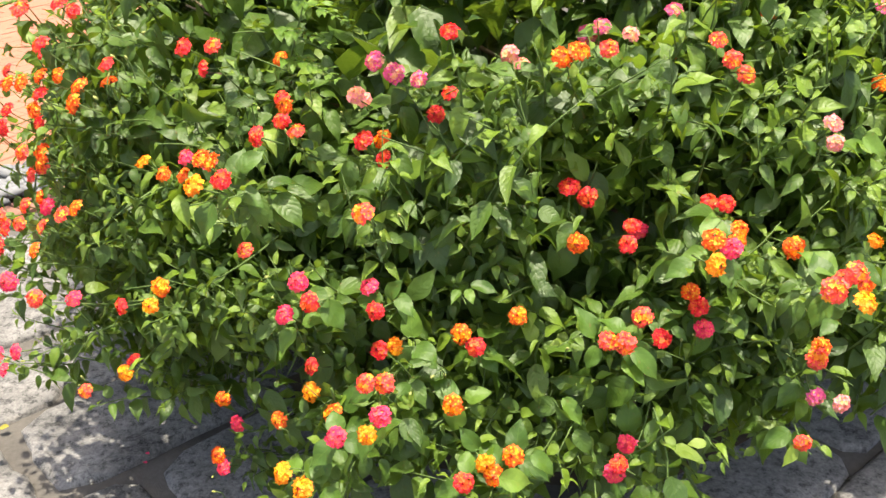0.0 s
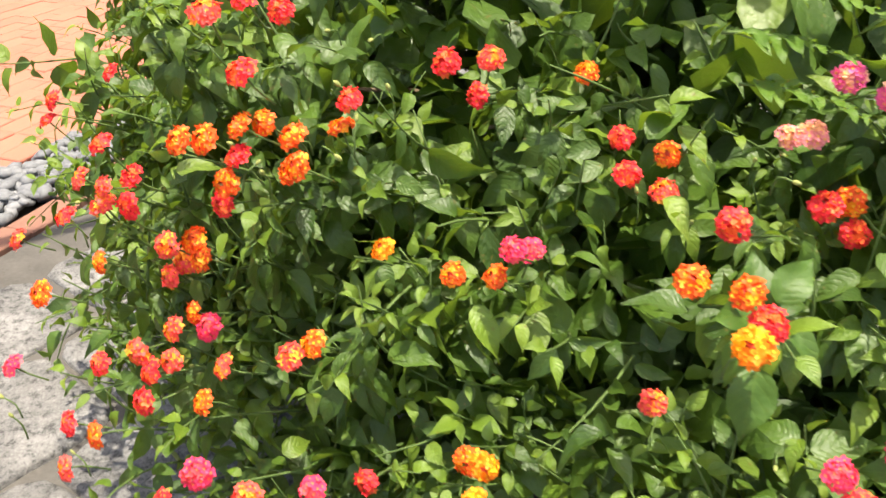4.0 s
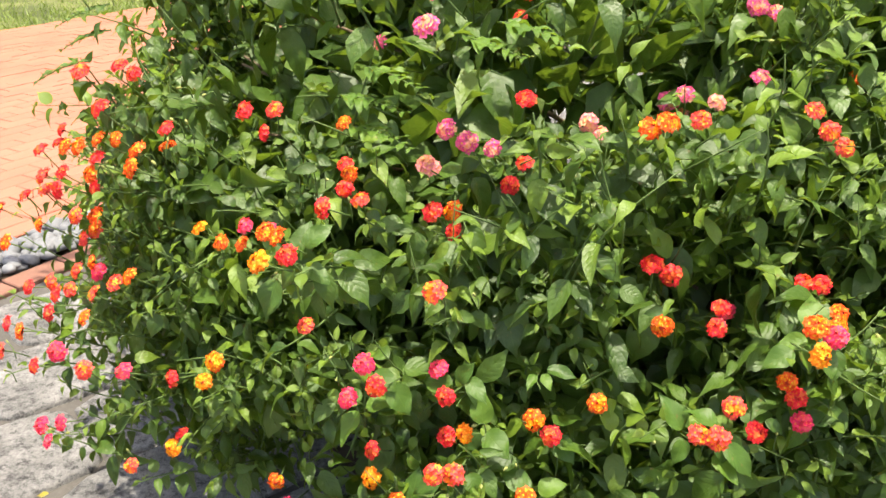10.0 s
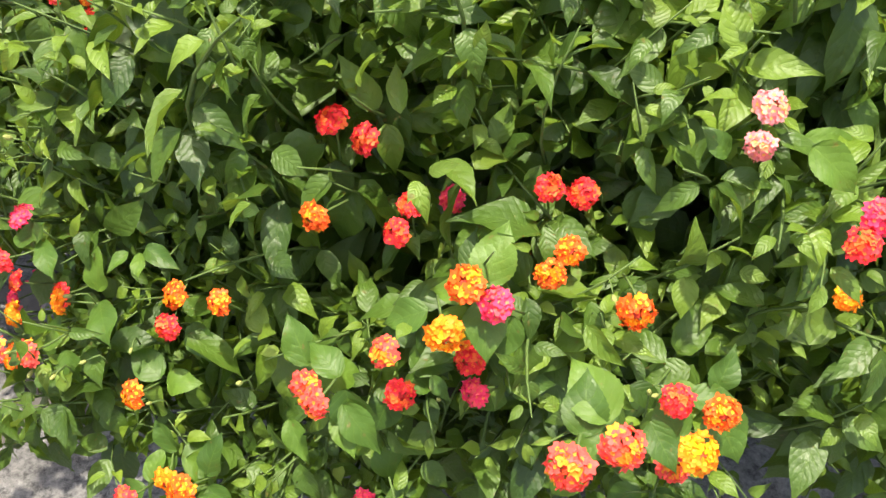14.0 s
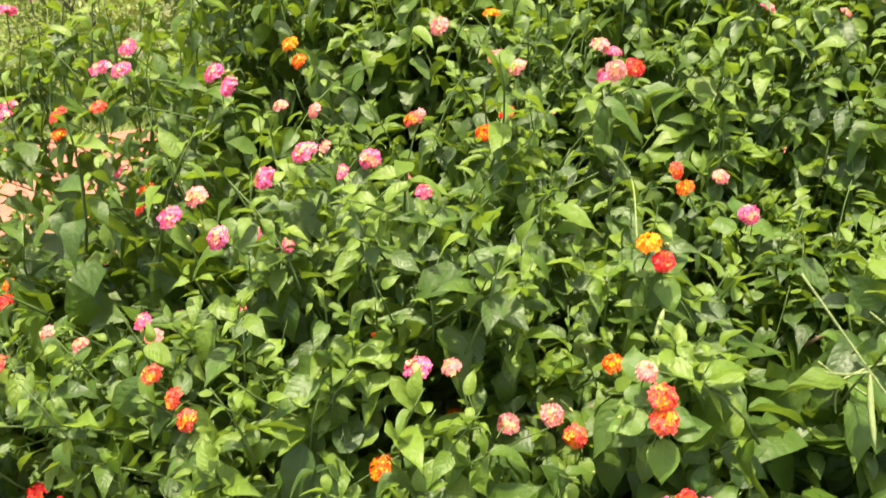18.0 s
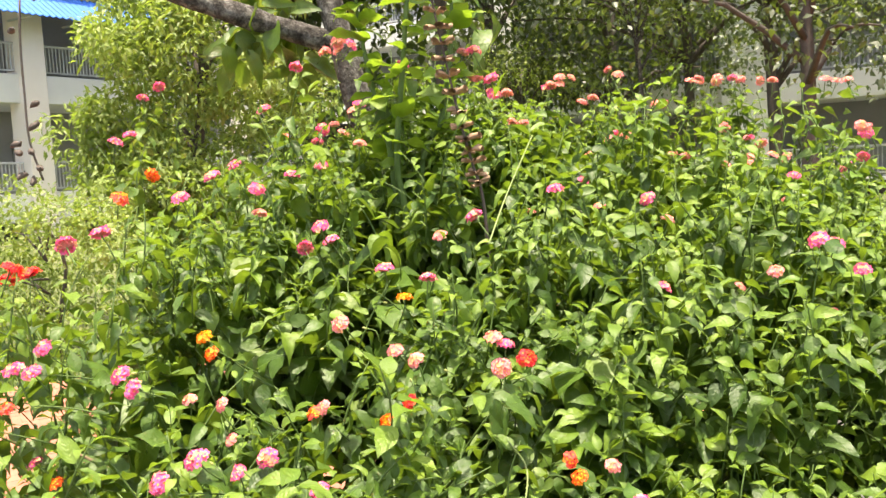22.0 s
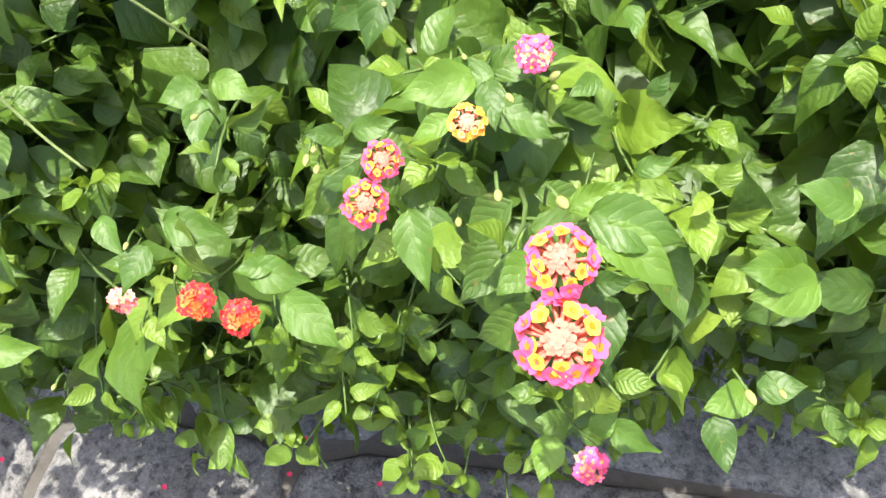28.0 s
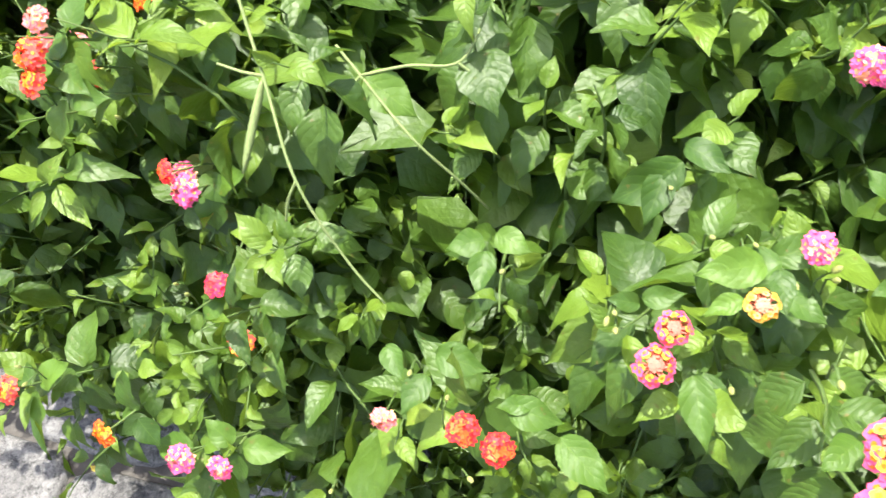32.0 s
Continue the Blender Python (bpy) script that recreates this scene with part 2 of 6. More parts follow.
# ---------- mesh helpers ----------
def link_mesh(name, verts, faces, materials, parent=None, label="", smooth=True, uvs=None, mids=None):
    me = bpy.data.meshes.new(name)
    me.from_pydata([tuple(v) for v in verts] if not isinstance(verts, np.ndarray) else verts.tolist(), [], faces)
    for m in materials if isinstance(materials, (list, tuple)) else [materials]:
        me.materials.append(m)
    if mids is not None:
        me.polygons.foreach_set("material_index", np.asarray(mids, dtype=np.int32))
    if uvs is not None:
        lay = me.uv_layers.new(name="UVMap")
        idx = np.empty(len(me.loops), dtype=np.int32)
        me.loops.foreach_get("vertex_index", idx)
        lay.data.foreach_set("uv", np.asarray(uvs, dtype=np.float32)[idx].ravel())
    if smooth:
        me.polygons.foreach_set("use_smooth", np.ones(len(me.polygons), dtype=bool))
    me.update()
    ob = new(name, me)
    ob.parent = parent
    if label:
        tagged(ob, label)
    return ob


def part(name, bm, material, parent, label=""):
    me = bpy.data.meshes.new(name)
    bm.to_mesh(me)
    bm.free()
    me.materials.append(material)
    ob = new(name, me)
    ob.parent = parent
    if label:
        tagged(ob, label)
    return ob


def box_bm(x0, y0, z0, x1, y1, z1, bev=0.0, bm=None):
    own = bm is None
    bm = bm or bmesh.new()
    vs = [bm.verts.new((x, y, z)) for x in (x0, x1) for y in (y0, y1) for z in (z0, z1)]
    for f in ((0, 1, 3, 2), (4, 6, 7, 5), (0, 4, 5, 1), (2, 3, 7, 6), (0, 2, 6, 4), (1, 5, 7, 3)):
        bm.faces.new([vs[i] for i in f])
    if bev and own:
        bmesh.ops.bevel(bm, geom=bm.edges[:], offset=bev, segments=1, affect="EDGES", profile=0.5)
    return bm


class Heap:
    """Many small pieces gathered into one mesh."""

    def __init__(self):
        self.v, self.f, self.uv, self.m, self.n = [], [], [], [], 0

    def add(self, verts, faces, uvs=None, mid=0):
        self.v.append(np.asarray(verts, dtype=float))
        self.f += [tuple(i + self.n for i in f) for f in faces]
        self.m += [mid] * len(faces) if isinstance(mid, int) else list(mid)
        self.uv.append(np.zeros((len(verts), 2)) if uvs is None else np.asarray(uvs))
        self.n += len(verts)

    def link(self, name, materials, parent=None, label=""):
        return link_mesh(name, np.concatenate(self.v), self.f, materials, parent, label, True, np.concatenate(self.uv), self.m)


def tube(points, radii, sides=6):
    """Verts and faces of a tapering tube along points."""
    pts = [Vector(p) for p in points]
    verts, faces = [], []
    ref = Vector((0.31, 0.17, 0.93))
    for i, p in enumerate(pts):
        d = (pts[min(i + 1, len(pts) - 1)] - pts[max(i - 1, 0)]).normalized()
        a = d.cross(ref if abs(d.dot(ref)) < 0.95 else Vector((1, 0, 0))).normalized()
        b = d.cross(a)
        for k in range(sides):
            an = 6.2832 * k / sides
            verts.append(p + (a * math.cos(an) + b * math.sin(an)) * radii[i])
    for i in range(len(pts) - 1):
        for k in range(sides):
            k2 = (k + 1) % sides
            faces.append((i * sides + k, i * sides + k2, (i + 1) * sides + k2, (i + 1) * sides + k))
    faces.append(tuple(range(sides))[::-1])
    faces.append(tuple((len(pts) - 1) * sides + k for k in range(sides)))
    return [tuple(v) for v in verts], faces


def tube_part(name, points, radii, material, parent, label="", sides=8):
    v, f = tube(points, radii, sides)
    return link_mesh(name, v, f, material, parent, label)


def smooth_line(points, n):
    """n points on a Catmull-Rom line through points."""
    P = [np.array(p, float) for p in points]
    P = [2 * P[0] - P[1]] + P + [2 * P[-1] - P[-2]]
    out = []
    for i in range(n):
        s = i / (n - 1) * (len(P) - 3)
        k = min(int(s), len(P) - 4)
        t = s - k
        a, b, c, d = P[k:k + 4]
        out.append(0.5 * (2 * b + (c - a) * t + (2 * a - 5 * b + 4 * c - d) * t * t + (3 * b - a - 3 * c + d) * t ** 3))
    return out


# ---------- ground ----------
ALONG, ACROSS = np.array((0.5, 0.866)), np.array((-0.866, 0.5))


def lay(a, b, z=0.0):
    p = ALONG * a + ACROSS * b
    return (p[0], p[1], z)


def strip(name, b0, b1, z, material, label, a0=-60, a1=90, thick=0.05, category="ground"):
    v = [lay(a, b, zz) for zz in (z - thick, z) for a, b in ((a0, b0), (a1, b0), (a1, b1), (a0, b1))]
    f = [(4, 7, 6, 5), (0, 1, 5, 4), (1, 2, 6, 5), (2, 3, 7, 6), (3, 0, 4, 7)]
    return tagged(link_mesh(name, v, f, material, smooth=False), label, category, kind="structure")


ground = tagged(link_mesh("ground", [(-900, -900, -0.07), (900, -900, -0.07), (900, 900, -0.07), (-900, 900, -0.07)], [(0, 1, 2, 3)], M_GRASSLAND, smooth=False),
                "mown green lawn with dry patches reaching to the buildings", "lawn", kind="structure")
pavement = strip("pavement", -14, 2.60, -0.012, M_JOINT, "grey granite slab pavement with mortar joints", -20, 30, category="pavement")
kerb = strip("kerb", 2.61, 2.70, -0.02, M_JOINT, "red brick edging between pavement and pebbles", -12, 20, category="kerb")
pebble_bed = strip("pebble_bed", 2.71, 2.99, -0.03, M_SOIL, "shallow strip of loose grey pebbles beside the path", -12, 20, category="pebbles")
path = strip("path", 3.0, 6.87, -0.006, M_SANDJOINT, "sunlit red brick paver path", -40, 60, category="path")


# ---------- the shrub's form ----------
CX, CY = 0.45, 2.35
RAD = [(0, 1.37), (11, 1.42), (35, 1.48), (60, 1.48), (90, 1.5), (120, 1.45), (150, 1.4), (180, 1.42), (202, 1.43), (220, 1.43), (244, 1.42), (256, 1.37), (270, 1.31), (281, 1.19), (297, 1.08), (318, 1.07), (330, 1.09), (350, 1.25), (360, 1.37)]
TOP = [(0, 1.4), (40, 1.48), (60, 1.58), (85, 1.70), (110, 1.76), (150, 1.78), (172, 1.66), (190, 1.56), (225, 1.5), (255, 1.46), (290, 1.45), (340, 1.4), (360, 1.4)]
DROP = [(0, 0.25), (30, 0.02), (240, 0.0), (268, 0.08), (290, 0.33), (330, 0.36), (350, 0.3), (360, 0.25)]
SIDE = [(0, 2.8), (45, 3.6), (80, 4.6), (110, 4.4), (150, 3.0), (175, 2.5), (190, 2.3), (215, 2.25), (250, 2.2), (275, 2.5), (295, 4.0), (335, 4.0), (360, 2.8)]

FLARE = [(0, 0), (192, 0), (206, 0.04), (222, 0.04), (240, 0.0), (360, 0)]
# how far the foot draws in under the widest line
TUCK = [(0, 0.29), (200, 0.30), (225, 0.32), (245, 0.32), (285, 0.37), (300, 0.34), (330, 0.29), (360, 0.29)]
# gaps between the sprays, where the inside shows dark: place and width
HOLLOWS = [((0.20, 1.92, 1.36), 0.24), ((0.04, 1.80, 1.33), 0.18), ((0.36, 2.14, 1.40), 0.20), ((0.82, 1.85, 1.10), 0.12), ((0.50, 1.62, 1.24), 0.15), ((1.17, 1.68, 0.92), 0.23), ((1.04, 1.74, 1.0), 0.15), ((1.38, 1.94, 0.92), 0.16), ((1.48, 1.97, 0.76), 0.12), ((-0.31, 1.16, 0.80), 0.11), ((-0.16, 1.24, 1.02), 0.14),
           ((0.20, 1.02, 0.62), 0.10), ((0.42, 0.98, 0.78), 0.10), ((-0.62, 1.50, 0.72), 0.09), ((0.98, 1.50, 0.88), 0.13), ((-0.50, 1.42, 0.92), 0.13)]


# the thin shoulder, where shoots arch apart and the path shows between them
THIN_FROM, THIN_TO = Vector((0.10, 1.36, 1.27)), Vector((-0.75, 1.92, 1.04))


def thinned(p):
    """Whether a place lies in the thin shoulder."""
    way = THIN_TO - THIN_FROM
    t = min(1.0, max(0.0, (p - THIN_FROM).dot(way) / way.length_squared))
    return (p - THIN_FROM - way * t).length < 0.27


def table(rows, deg):
    return float(np.interp(deg % 360, [r[0] for r in rows], [r[1] for r in rows]))


def canopy(deg, k):
    """A point of the leafy outside: deg round the shrub, k from its crown (0) over its widest line (0.72) to its foot (1)."""
    R = table(RAD, deg)
    if k < 0.72:
        s = math.sin(k / 0.72 * math.pi / 2) ** 0.9
        p = table(SIDE, deg)
        low = 0.42
        H = 1.47 + (table(TOP, deg) - 1.47) * min(1.0, s / 0.4) - table(DROP, deg) * min(1.0, max(0.0, (s - 0.12) / 0.45))
        z = low + (H - low) * max(0.0, 1 - s ** p) ** (1 / p)
        # a dip in the crown between the front shoots and the taller ones behind
        z -= 0.19 * math.exp(-((deg % 360 - 254) / 27) ** 2 - ((s - 0.42) / 0.18) ** 2)
    else:
        q = (k - 0.72) / 0.28
        s = 1 - table(TUCK, deg) * q ** 1.2
        z = 0.42 - 0.38 * q
    a = radians(deg)
    s += table(FLARE, deg) / R * math.exp(-((z - 0.36) / 0.2) ** 2)
    return Vector((CX + math.cos(a) * R * s, CY + math.sin(a) * R * s, z))


def canopy_normal(deg, k):
    p = canopy(deg, k)
    du = canopy(deg + 2, k) - p
    dv = canopy(deg, min(k + 0.02, 1)) - p if k < 0.98 else p - canopy(deg, k - 0.02)
    n = dv.cross(du)
    if n.length < 1e-9:
        return Vector((0, 0, 1))
    n.normalize()
    out = Vector((p.x - CX, p.y - CY, 0.5))
    return n if n.dot(out) > 0 else -n


# ---------- leaves and sprigs ----------
def leaf_blade(stations, half, fold, droop, teeth=0.0, twist=0.0, wide=False, ripple=0.14):
    """An ovate leaf of length 1 along x, drawn out to a point: verts, faces and uvs, folded along its midrib, its tip bent down."""
    v, uv = [], []
    across = (-1, -0.5, 0, 0.5, 1) if teeth or wide else (-1, 0, 1)
    for i, x in enumerate(stations):
        w = half * (math.sin(math.pi * x ** 0.70) ** (0.72 + 0.75 * x) if 0 < x < 1 else 0)
        if teeth and 0 < i < len(stations) - 1:
            w *= 1 + teeth * (1 if i % 2 else -1)
        for c in across:
            a = abs(c)
            y, z = c * w * math.cos(fold), a * w * math.sin(fold) * (1.25 - 0.25 * a) - ripple * math.sin(x * 10 + 1.7 * c + 9 * fold) * a * half
            tw = twist * x
            v.append((x - droop * 0.3 * x * x, y * math.cos(tw) - z * math.sin(tw), y * math.sin(tw) + z * math.cos(tw) - droop * x ** 2.2))
            uv.append((x, 0.5 + 0.5 * c))
    n = len(across)
    f = [(i * n + j, (i + 1) * n + j, (i + 1) * n + j + 1, i * n + j + 1) for i in range(len(stations) - 1) for j in range(n - 1)]
    return np.array(v), f, np.array(uv)


FORMS = ((0.23, 0.62, 0.40, 0.1), (0.29, 0.12, 0.30, 0.45), (0.27, 0.30, 0.75, -0.2), (0.25, 0.50, 0.10, -0.5), (0.26, 0.38, 0.32, 0.35), (0.28, 0.28, 0.45, -0.4), (0.24, 0.55, 0.24, 0.2), (0.28, 0.2, 0.16, -0.25), (0.26, 0.45, 0.60, 0.55), (0.25, 0.34, 0.38, -0.7))
COARSE = [leaf_blade((0, 0.1, 0.26, 0.46, 0.66, 0.85, 1), h, fo, dr, 0.0, tw) for h, fo, dr, tw in FORMS]
CLOSE = [leaf_blade(tuple(i / 10 for i in range(11)), h, fo, dr, 0.03, tw, True) for h, fo, dr, tw in FORMS]
FINE_ST = tuple(i / 26 for i in range(27))
FINE = [leaf_blade(FINE_ST, h, fo, dr, 0.025, tw) for h, fo, dr, tw in ((0.29, 0.28, 0.24, 0.2), (0.32, 0.2, 0.34, -0.25), (0.28, 0.38, 0.16, 0.1), (0.31, 0.14, 0.12, -0.1))]


def frame_of(x_dir, up):
    """A turn whose x axis is x_dir and whose z axis leans to up."""
    x = np.asarray(x_dir, float)
    x = x / np.linalg.norm(x)
    y = np.cross(up, x)
    if np.linalg.norm(y) < 1e-5:
        y = np.cross((1, 0.2, 0), x)
    y = y / np.linalg.norm(y)
    return np.stack([x, y, np.cross(x, y)], 1)


def make_sprig(seed, pairs, length, size):
    """One leafy shoot along z: opposite pairs of leaves, smaller and fresher to the tip, on a thin stem."""
    r = np.random.default_rng(seed)
    bend = r.normal(0, 0.18, 2)
    turn = r.uniform(0, 6.28)
    line = [(bend[0] * length * (i / 4) ** 2, bend[1] * length * (i / 4) ** 2, length * i / 4) for i in range(5)]
    tv, tf = tube(line, [0.0019, 0.0017, 0.0015, 0.0012, 0.0007], 4)
    base, way, big, high = [], [], [], []
    for j in range(pairs):
        h = (j + 0.4) / pairs
        for k in range(2):
            an = turn + j * 1.5708 + k * math.pi + r.normal(0, 0.2)
            rise = -0.05 + 0.95 * h ** 1.5 + r.normal(0, 0.2)
            d = np.array([math.cos(an) * math.cos(rise), math.sin(an) * math.cos(rise), math.sin(rise)])
            base.append(np.array([bend[0] * length * h * h, bend[1] * length * h * h, length * h]) + d * 0.007)
            way.append(d)
            big.append(size * (1.0 - 0.70 * h ** 1.9) * r.uniform(0.72, 1.2))
            high.append(h)
    return np.array(tv), tf, np.array(base), np.array(way), np.array(big), np.array(high)


SPRIGS = [make_sprig(100 + i, p, l, s) for i, (p, l, s) in enumerate([(5, 0.14, 0.064), (4, 0.11, 0.070), (6, 0.17, 0.060), (5, 0.13, 0.056), (4, 0.10, 0.060), (6, 0.16, 0.072), (5, 0.15, 0.050), (3, 0.08, 0.066), (5, 0.15, 0.068), (4, 0.12, 0.048)])]
UP = np.array((0.0, 0.0, 1.0))


BLOOMS, FACES, WHORLS = [], [], []
BLOOMS_AT = FACES_AT = None
srng = np.random.default_rng(19)


def place_sprig(heap, which, at, d, spin, scale, lift=0):
    """Sets one shoot; its leaves hang by their weight and turn their faces to the light. None stands right before a flower head."""
    tv, tf, base, way, big, high = SPRIGS[which]
    z = np.asarray(d, float)
    z = z / np.linalg.norm(z)
    x = np.cross((0.3, 0.2, 0.93), z)
    x = x / np.linalg.norm(x)
    y = np.cross(z, x)
    c, s = math.cos(spin), math.sin(spin)
    F = np.stack([x * c + y * s, y * c - x * s, z], 1)
    at = np.asarray(at)
    n = len(high)
    B = at + (base * scale) @ F.T
    X = way @ F.T
    X[:, 2] -= 0.12 + 0.62 * (1 - high) * srng.uniform(0.4, 1.25, n)
    X /= np.linalg.norm(X, axis=1)[:, None]
    U = UP * 0.62 + z * 0.5 + srng.normal(0, 0.36, (n, 3))
    Y = np.cross(U, X)
    Y /= np.linalg.norm(Y, axis=1)[:, None] + 1e-6
    Z = np.cross(X, Y)
    L = big * scale
    if BLOOMS_AT is not None:
        mid = B[:, None, :] + X[:, None, :] * L[:, None, None] * np.array((0.15, 0.5, 0.9))[None, :, None] + LOCAL
        close = np.abs(BLOOMS_AT - (at + LOCAL)).max(axis=1) < 0.36
        heads, looks = BLOOMS_AT[close], FACES_AT[close]
        off = mid[:, :, None, :] - heads
        ahead = (off * looks).sum(-1)
        side = np.linalg.norm(off - ahead[..., None] * looks, axis=-1)
        flat = np.hypot(off[..., 0], off[..., 1])
        sunward = (off * np.array(SUN_FROM)).sum(-1)
        aside = np.linalg.norm(off - sunward[..., None] * np.array(SUN_FROM), axis=-1)
        bad = ((heads[:, 2] > 1.28) & (off[..., 2] > -0.004) & (flat < 0.085)) | ((ahead > -0.006) & (ahead < 0.20) & (side < 0.030 + 0.10 * np.maximum(ahead, 0))) | ((sunward > 0.0) & (sunward < 0.11) & (aside < 0.026))
        free = ~bad.reshape(n, -1).any(axis=1)
    else:
        free = np.ones(n, bool)
    here = at + LOCAL
    detailed = here[0] > 0.85 and here[1] < 2.2 and (here[0] - CX) ** 2 + (here[1] - CY) ** 2 > 0.58
    large = 1.22 if here[0] > 0.6 and here[1] < 2.25 and here[2] > 0.35 else 0.97
    kinds = srng.integers(len(FORMS), size=n)
    for i in np.nonzero(free)[0]:
        v, f, uv = (CLOSE if detailed else COARSE)[kinds[i]]
        M = np.stack([X[i], Y[i] * srng.uniform(0.8, 1.15) * (1.14 if detailed else 1.0), Z[i]], 0) * L[i] * large
        heap.add(B[i] + v @ M, f, uv, 1 if high[i] > (0.34 if lift else 0.70) else 0)
    if free.sum() > n * 0.6:
        heap.add(at + (tv * scale) @ F.T, tf, None, 2)


shrub = tagged(new("lantana_shrub"), "sprawling lantana shrub with red, orange and pink flower heads", "shrub")
shrub.location = (CX, CY, 0)
LOCAL = np.array((CX, CY, 0.0))
foliage = Heap()


def grow(count, depth, degs, ks, seed, jitter=0.03):
    r = np.random.default_rng(seed)
    made = 0
    while made < count:
        deg, k = r.uniform(*degs), r.uniform(*ks)
        if r.uniform() > min(1.0, math.sin(min(k / 0.72, 1) * 1.5708) + 0.08):
            continue
        p, n = canopy(deg, k), canopy_normal(deg, k)
        if depth < 0.06 and noise.noise(p * 5.2 + Vector((3.1, 0, 0))) < -0.10 and r.uniform() < 0.85:
            continue
        if depth < 0.28 and r.uniform() < (0.94 if depth < 0.06 else 0.85) and any((p - Vector(q)).length < w for q, w in HOLLOWS):
            continue
        thin = thinned(p)
        if thin and r.uniform() < 0.88:
            made += 0.88
            continue
        d = np.array(n) * r.uniform(0.45, 0.95) + np.array((0, 0, r.uniform(0.15, 0.75) if k < 0.75 else r.uniform(-0.35, 0.35))) + r.normal(0, 0.28, 3)
        d /= np.linalg.norm(d)
        wob = 0.13 * noise.noise(p * 4.2) + 0.06 * noise.noise(p * 7.3)
        tip = np.array(p) + np.array(n) * (wob - depth + r.normal(0, jitter))
        base = tip - d * 0.11
        if tip[2] < 0.26 and r.uniform() < (0.9 if 285 < deg % 360 < 350 else 0.7):
            made += 1
            continue
        if base[2] < 0.035:
            base[2] = 0.035 + r.uniform(0, 0.03)
        place_sprig(foliage, r.integers(len(SPRIGS)), base - LOCAL, d, r.uniform(0, 6.28), r.uniform(0.8, 1.18) * (1.2 if thin else 1.0), int(r.uniform() < (0.9 if 20 < deg < 180 else 0.16 if k < 0.3 else 0.4 if 255 < deg < 300 and k < 0.6 else 0.15)))
        made += 1


# ---------- flower heads ----------
KINDS = {
    "red": ((0.66, 0.035, 0.035), (0.88, 0.15, 0.035), (0.84, 0.035, 0.045), (0.88, 0.17, 0.03)),
    "pinkred": ((0.72, 0.06, 0.10), (0.88, 0.10, 0.12), (0.86, 0.045, 0.13), (0.88, 0.20, 0.08)),
    "coral": ((0.74, 0.09, 0.03), (0.93, 0.34, 0.03), (0.87, 0.09, 0.07), (0.93, 0.30, 0.03)),
    "orange": ((0.60, 0.06, 0.03), (0.92, 0.31, 0.012), (0.86, 0.12, 0.015), (0.95, 0.55, 0.03)),
    "yellow": ((0.70, 0.10, 0.05), (0.93, 0.42, 0.012), (0.91, 0.25, 0.010), (0.94, 0.58, 0.04)),
    "pink": ((0.76, 0.32, 0.28), (0.86, 0.44, 0.26), (0.80, 0.12, 0.30), (0.90, 0.46, 0.10)),
    "bigpink": ((0.64, 0.20, 0.14), (0.88, 0.55, 0.06), (0.84, 0.12, 0.29), (0.88, 0.20, 0.012)),
    "pale": ((0.76, 0.37, 0.25), (0.83, 0.45, 0.23), (0.82, 0.27, 0.28), (0.88, 0.46, 0.12)),
    "cream": ((0.76, 0.30, 0.20), (0.84, 0.44, 0.22), (0.88, 0.50, 0.08), (0.90, 0.40, 0.03)),
}


